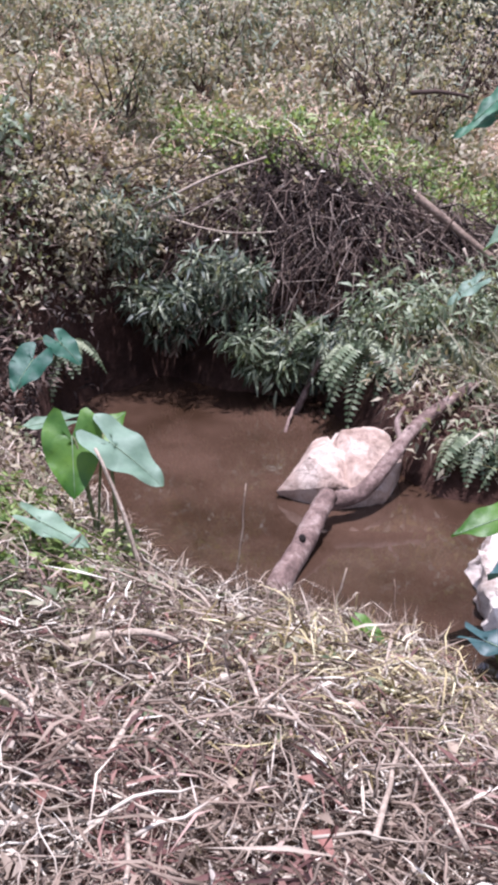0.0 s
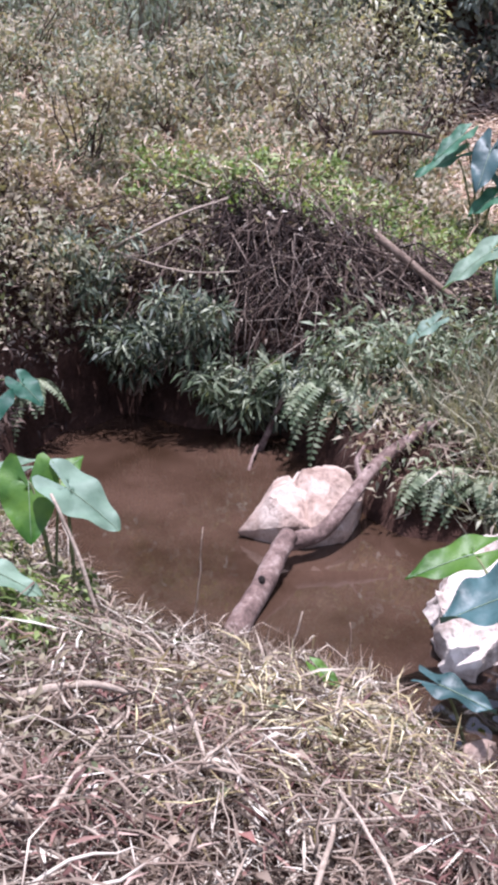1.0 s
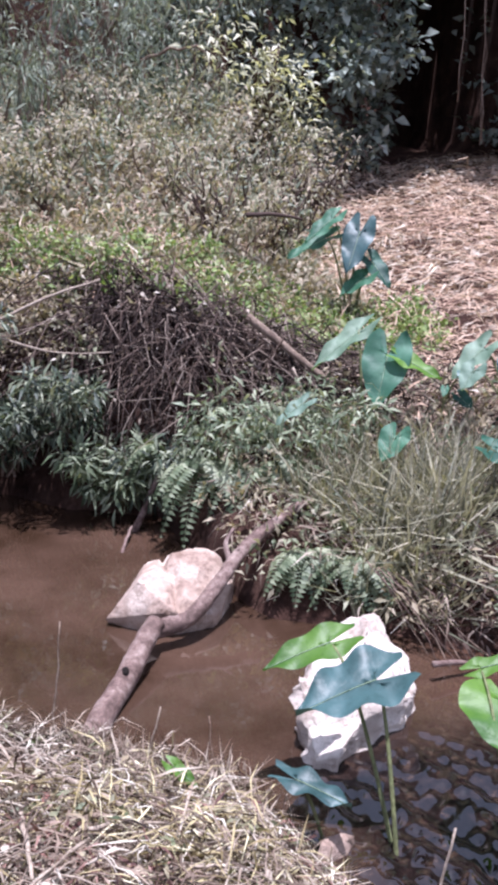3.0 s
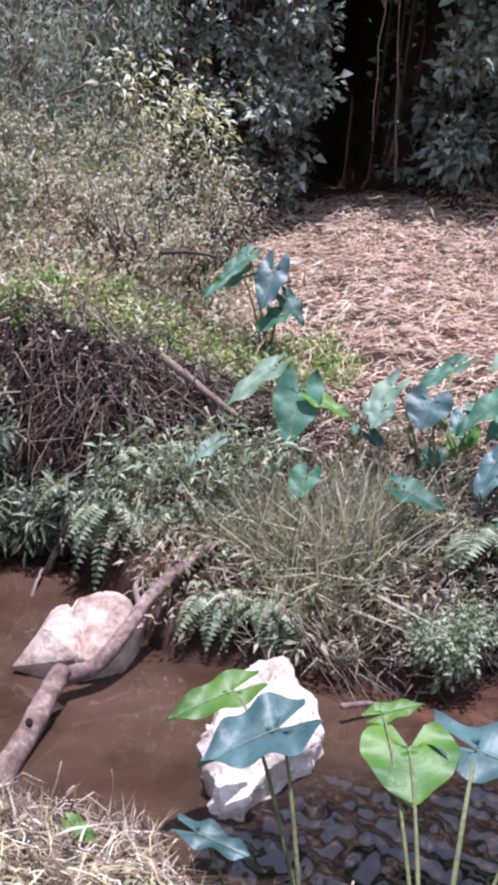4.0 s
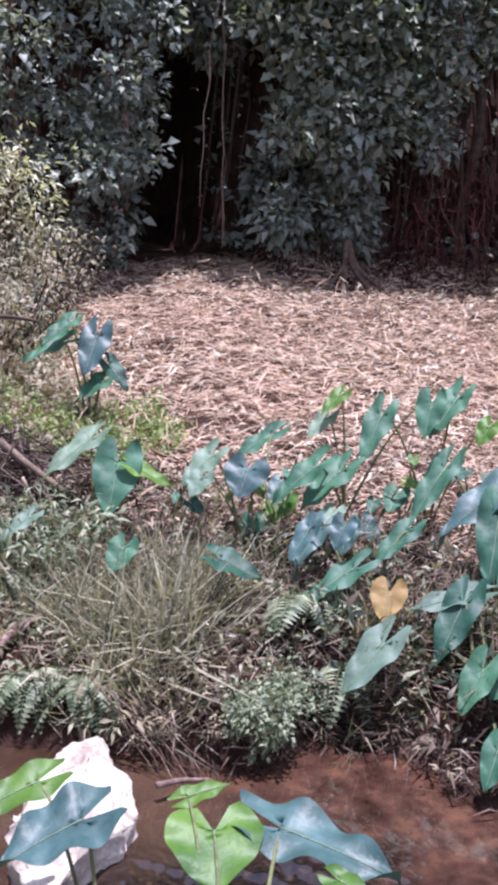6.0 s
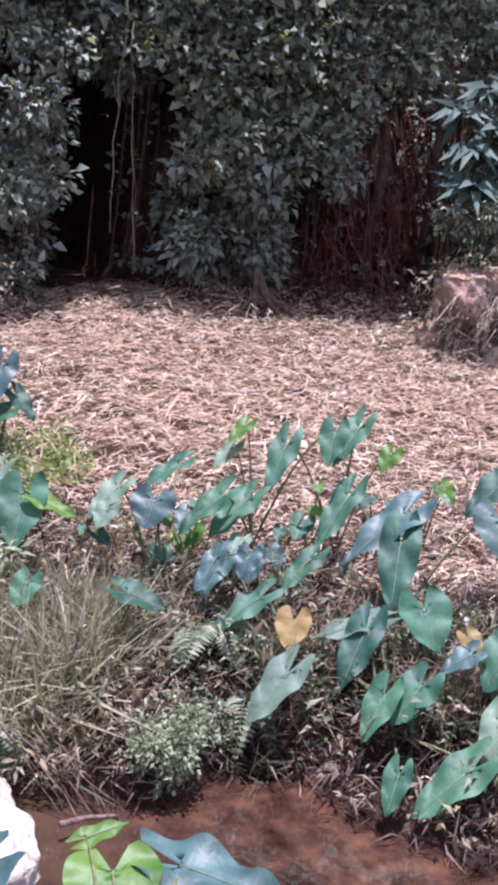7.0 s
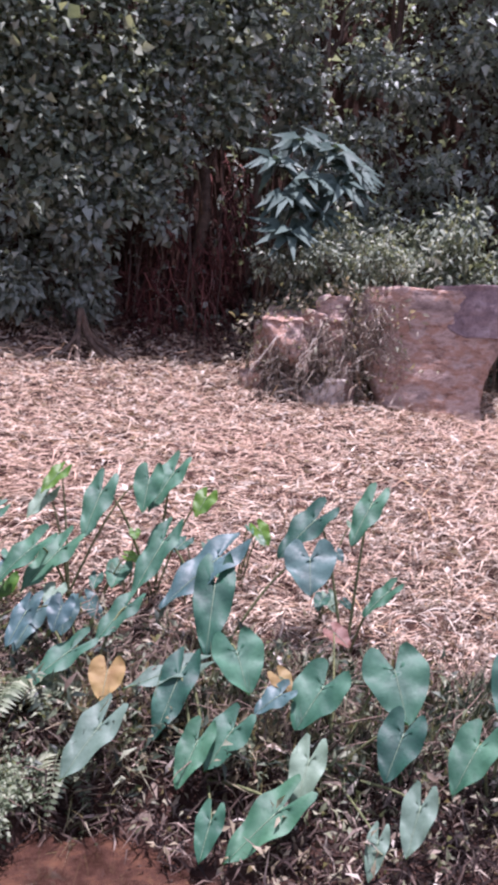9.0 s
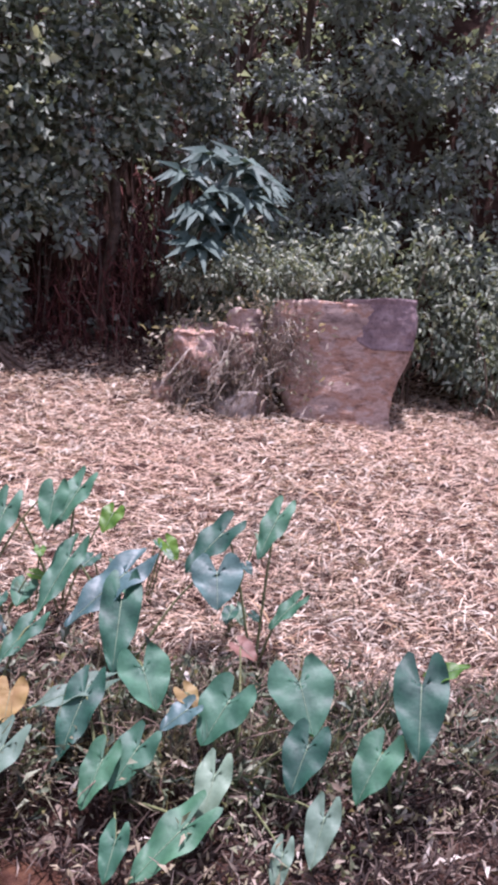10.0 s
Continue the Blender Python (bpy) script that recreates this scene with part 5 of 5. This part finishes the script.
taro_leaf(plant, (1.58, 4.83, 0.97), (1.48, 4.66, 0.73), 0.75, TARO["g"])
taro_leaf(plant, (1.46, 5.01, 1.06), (1.19, 4.92, 0.89), 0.4, TARO["l"])
taro_leaf(plant, (1.07, 4.49, 0.79), (0.93, 4.44, 0.71), 0.5, TARO["l"])
taro_leaf(plant, (1.46, 4.2, 0.7), (1.38, 4.13, 0.6), 0.9, TARO["g"])
taro_leaf(plant, (1.65, 4.77, 0.95), (1.82, 4.65, 0.88), 0.5, TARO["y"])
plant = taro(2.24, 4.52, "taro plant with broad blue-green leaves on the bank")
taro_leaf(plant, (2.06, 4.74, 1.01), (1.88, 4.69, 0.87), 0.6, TARO["l"])
taro_leaf(plant, (2.2, 4.56, 0.97), (2.12, 4.48, 0.84), 1.3, TARO["b"])
taro_leaf(plant, (1.96, 4.58, 0.93), (1.88, 4.53, 0.84), 0.9, TARO["l"])
taro_leaf(plant, (1.86, 3.98, 0.68), (2.02, 3.86, 0.62), 0.7, TARO["d"])
taro_leaf(plant, (2.31, 4.0, 0.8), (2.18, 3.94, 0.66), 0.5, TARO["b"])
taro_leaf(plant, (2.46, 3.94, 0.82), (2.39, 3.89, 0.72), 0.9, TARO["b"])
taro_leaf(plant, (2.5, 4.99, 1.07), (2.24, 4.99, 0.93), 0.4, TARO["g"])
plant = taro(1.77, 6.48, "taro plants by the cleared slope, dusty green")
taro_leaf(plant, (1.56, 6.42, 1.46), (1.29, 6.38, 1.35), 0.45, TARO["g"])
taro_leaf(plant, (1.78, 6.37, 1.51), (1.66, 6.21, 1.26), 0.6, TARO["b"])
taro_leaf(plant, (1.8, 6.26, 1.22), (1.62, 6.22, 1.11), 0.7, TARO["g"])
taro_leaf(plant, (1.86, 6.35, 1.32), (1.96, 6.2, 1.17), 0.6, TARO["d"])
taro_leaf(plant, (1.6, 6.41, 1.59), (1.4, 6.33, 1.45), 0.5, TARO["g"])
plant = taro(1.00, 2.20, "taro plant in the stream, one leaf tinted blue-grey for sky sheen")
taro_leaf(plant, (0.84, 2.69, 0.45), (0.62, 2.65, 0.4), 0.55, TARO["y"])
taro_leaf(plant, (0.94, 2.5, 0.42), (0.69, 2.46, 0.36), 0.85, TARO["b"], 2.4, 0.08)
plant = taro(0.82, 2.30, "low taro plant at the water, one leaf tinted for sky sheen")
taro_leaf(plant, (0.68, 2.37, 0.19), (0.82, 2.26, 0.18), 0.5, TARO["b"], 2.4, 0.08)
plant = taro(1.12, 1.75, "taro plant with sunlit yellow-green leaves beside the water")
taro_leaf(plant, (1.27, 2.31, 0.44), (1.22, 2.14, 0.38), 1.35, TARO["y"])
taro_leaf(plant, (1.23, 2.43, 0.48), (1.36, 2.43, 0.51), 0.5, TARO["y"])
taro_leaf(plant, (1.46, 2.28, 0.43), (1.7, 2.01, 0.42), 0.55, TARO["b"], 2.4, 0.08)
taro_leaf(plant, (1.52, 2.03, 0.42), (1.58, 1.93, 0.42), 0.6, TARO["y"])
plant = taro(-0.50, 2.95, "taro plant with sunlit leaves overhanging the muddy pool")
taro_leaf(plant, (-0.6, 3.04, 0.57), (-0.58, 2.92, 0.39), 0.85, TARO["y"])
taro_leaf(plant, (-0.47, 3.01, 0.56), (-0.28, 2.94, 0.44), 0.75, TARO["l"])
taro_leaf(plant, (-0.51, 3.16, 0.54), (-0.44, 3.22, 0.6), 0.8, TARO["y"])
taro_leaf(plant, (-0.65, 3.13, 0.59), (-0.79, 3.09, 0.59), 0.5, TARO["l"])
plant = taro(-1.20, 4.75, "dark taro plant in the shaded bank corner")
taro_leaf(plant, (-1.0, 4.29, 0.48), (-1.08, 4.16, 0.37), 0.9, TARO["d"])
taro_leaf(plant, (-0.9, 4.41, 0.53), (-0.79, 4.36, 0.44), 0.9, TARO["d"])
plant = taro(0.40, 2.62, "small green seedling at the water edge")
taro_leaf(plant, (0.34, 2.48, 0.18), (0.41, 2.43, 0.14), 0.5, TARO["y"])
plant = taro(-0.62, 2.60, "withered pale taro leaf lying on the bank")
taro_leaf(plant, (-0.6, 2.48, 0.52), (-0.45, 2.46, 0.45), 0.5, TARO["l"])

# smaller leaves filling the taro stand
for i in range(11):
    px, py = 1.95 + 0.26 * i + rng.normal() * 0.06, 0.0
    py = 4.75 - 0.22 * (px - 2.0) + rng.normal() * 0.2
    plant = taro(px, py, "young taro plant with small pale green leaves")
    for k in range(3):
        ang = rng.uniform(-2.6, -0.5)
        q = rng.uniform(0.06, 0.2)
        jx, jy = px + math.cos(ang) * q, py + math.sin(ang) * q
        jz = float(height(px, py)) + rng.uniform(0.14, 0.42)
        ln = rng.uniform(0.1, 0.18)
        lean = rng.uniform(-0.9, 0.5)
        taro_leaf(plant, (jx, jy, jz), (jx + ln * (0.5 * math.cos(ang) + lean * 0.5), jy - ln * 0.45, jz - ln * rng.uniform(0.1, 0.75)), rng.uniform(0.6, 1.0), TARO[("g", "l", "l", "d", "y", "b")[int(rng.integers(0, 6))]])


# ---- bent stalks and withered leaves on the bank under the taro ----
stalk_rng = np.random.default_rng(77)
sets = []
for i in range(520):
    sx = stalk_rng.uniform(2.2, 5.6)
    sy = float(lerp_table(BANK_LINE, sx)) + stalk_rng.uniform(0.05, 1.3)
    turn, ln = stalk_rng.uniform(0, 6.28), stalk_rng.uniform(0.12, 0.5)
    ex, ey = sx + math.cos(turn) * ln, sy + math.sin(turn) * ln * 0.7
    za, zb = max(float(height(sx, sy)), 0.0), max(float(height(ex, ey)), 0.0)
    sets.append(tube_arrays(arc((sx, sy, za + stalk_rng.uniform(0.0, 0.1)), (ex, ey, zb + stalk_rng.uniform(0.1, 0.3)), stalk_rng.uniform(-0.05, 0.1), 7, 0.012, stalk_rng), stalk_rng.uniform(0.003, 0.007), 0.002, 5))
tagged(mesh_fast("bent_stalks", *join(sets), TWIG), "bent tan stalks tangled beneath the taro leaves", "dry stalks", kind="stuff")
carpet("withered_bank_leaves", 2600, 2.1, 6.0, 0.5, 5.0, lambda x, y: (far_side(x, y) > 0.05) & (far_side(x, y) < 2.2), 0.16, 0.09, 0.26, DEAD_LEAF, "curled withered leaves caught in the bank's undergrowth", "dead leaves", 0.1)

# dry creeper stems trailing down the rubble heap
sets = []
for i in range(330):
    k = stalk_rng.random()
    sx, sy = 6.9 + 1.15 * k, 8.48 - 0.75 * k + stalk_rng.normal() * 0.05
    top = 2.0 + 0.5 * k + stalk_rng.uniform(-0.5, 0.15)
    low = top - stalk_rng.uniform(0.1, 0.6)
    drift = stalk_rng.normal() * 0.25
    sets.append(tube_arrays(arc((sx, sy, top), (sx + drift - 0.05, sy - 0.12, max(low, 1.2)), stalk_rng.uniform(-0.1, 0.1), 7, 0.045, stalk_rng), stalk_rng.uniform(0.003, 0.007), 0.003, 4))
tagged(mesh_fast("creeper_stems", *join(sets), DEAD_LEAF), "dry creeper stems trailing down the rubble heap", "creeper", kind="stuff")
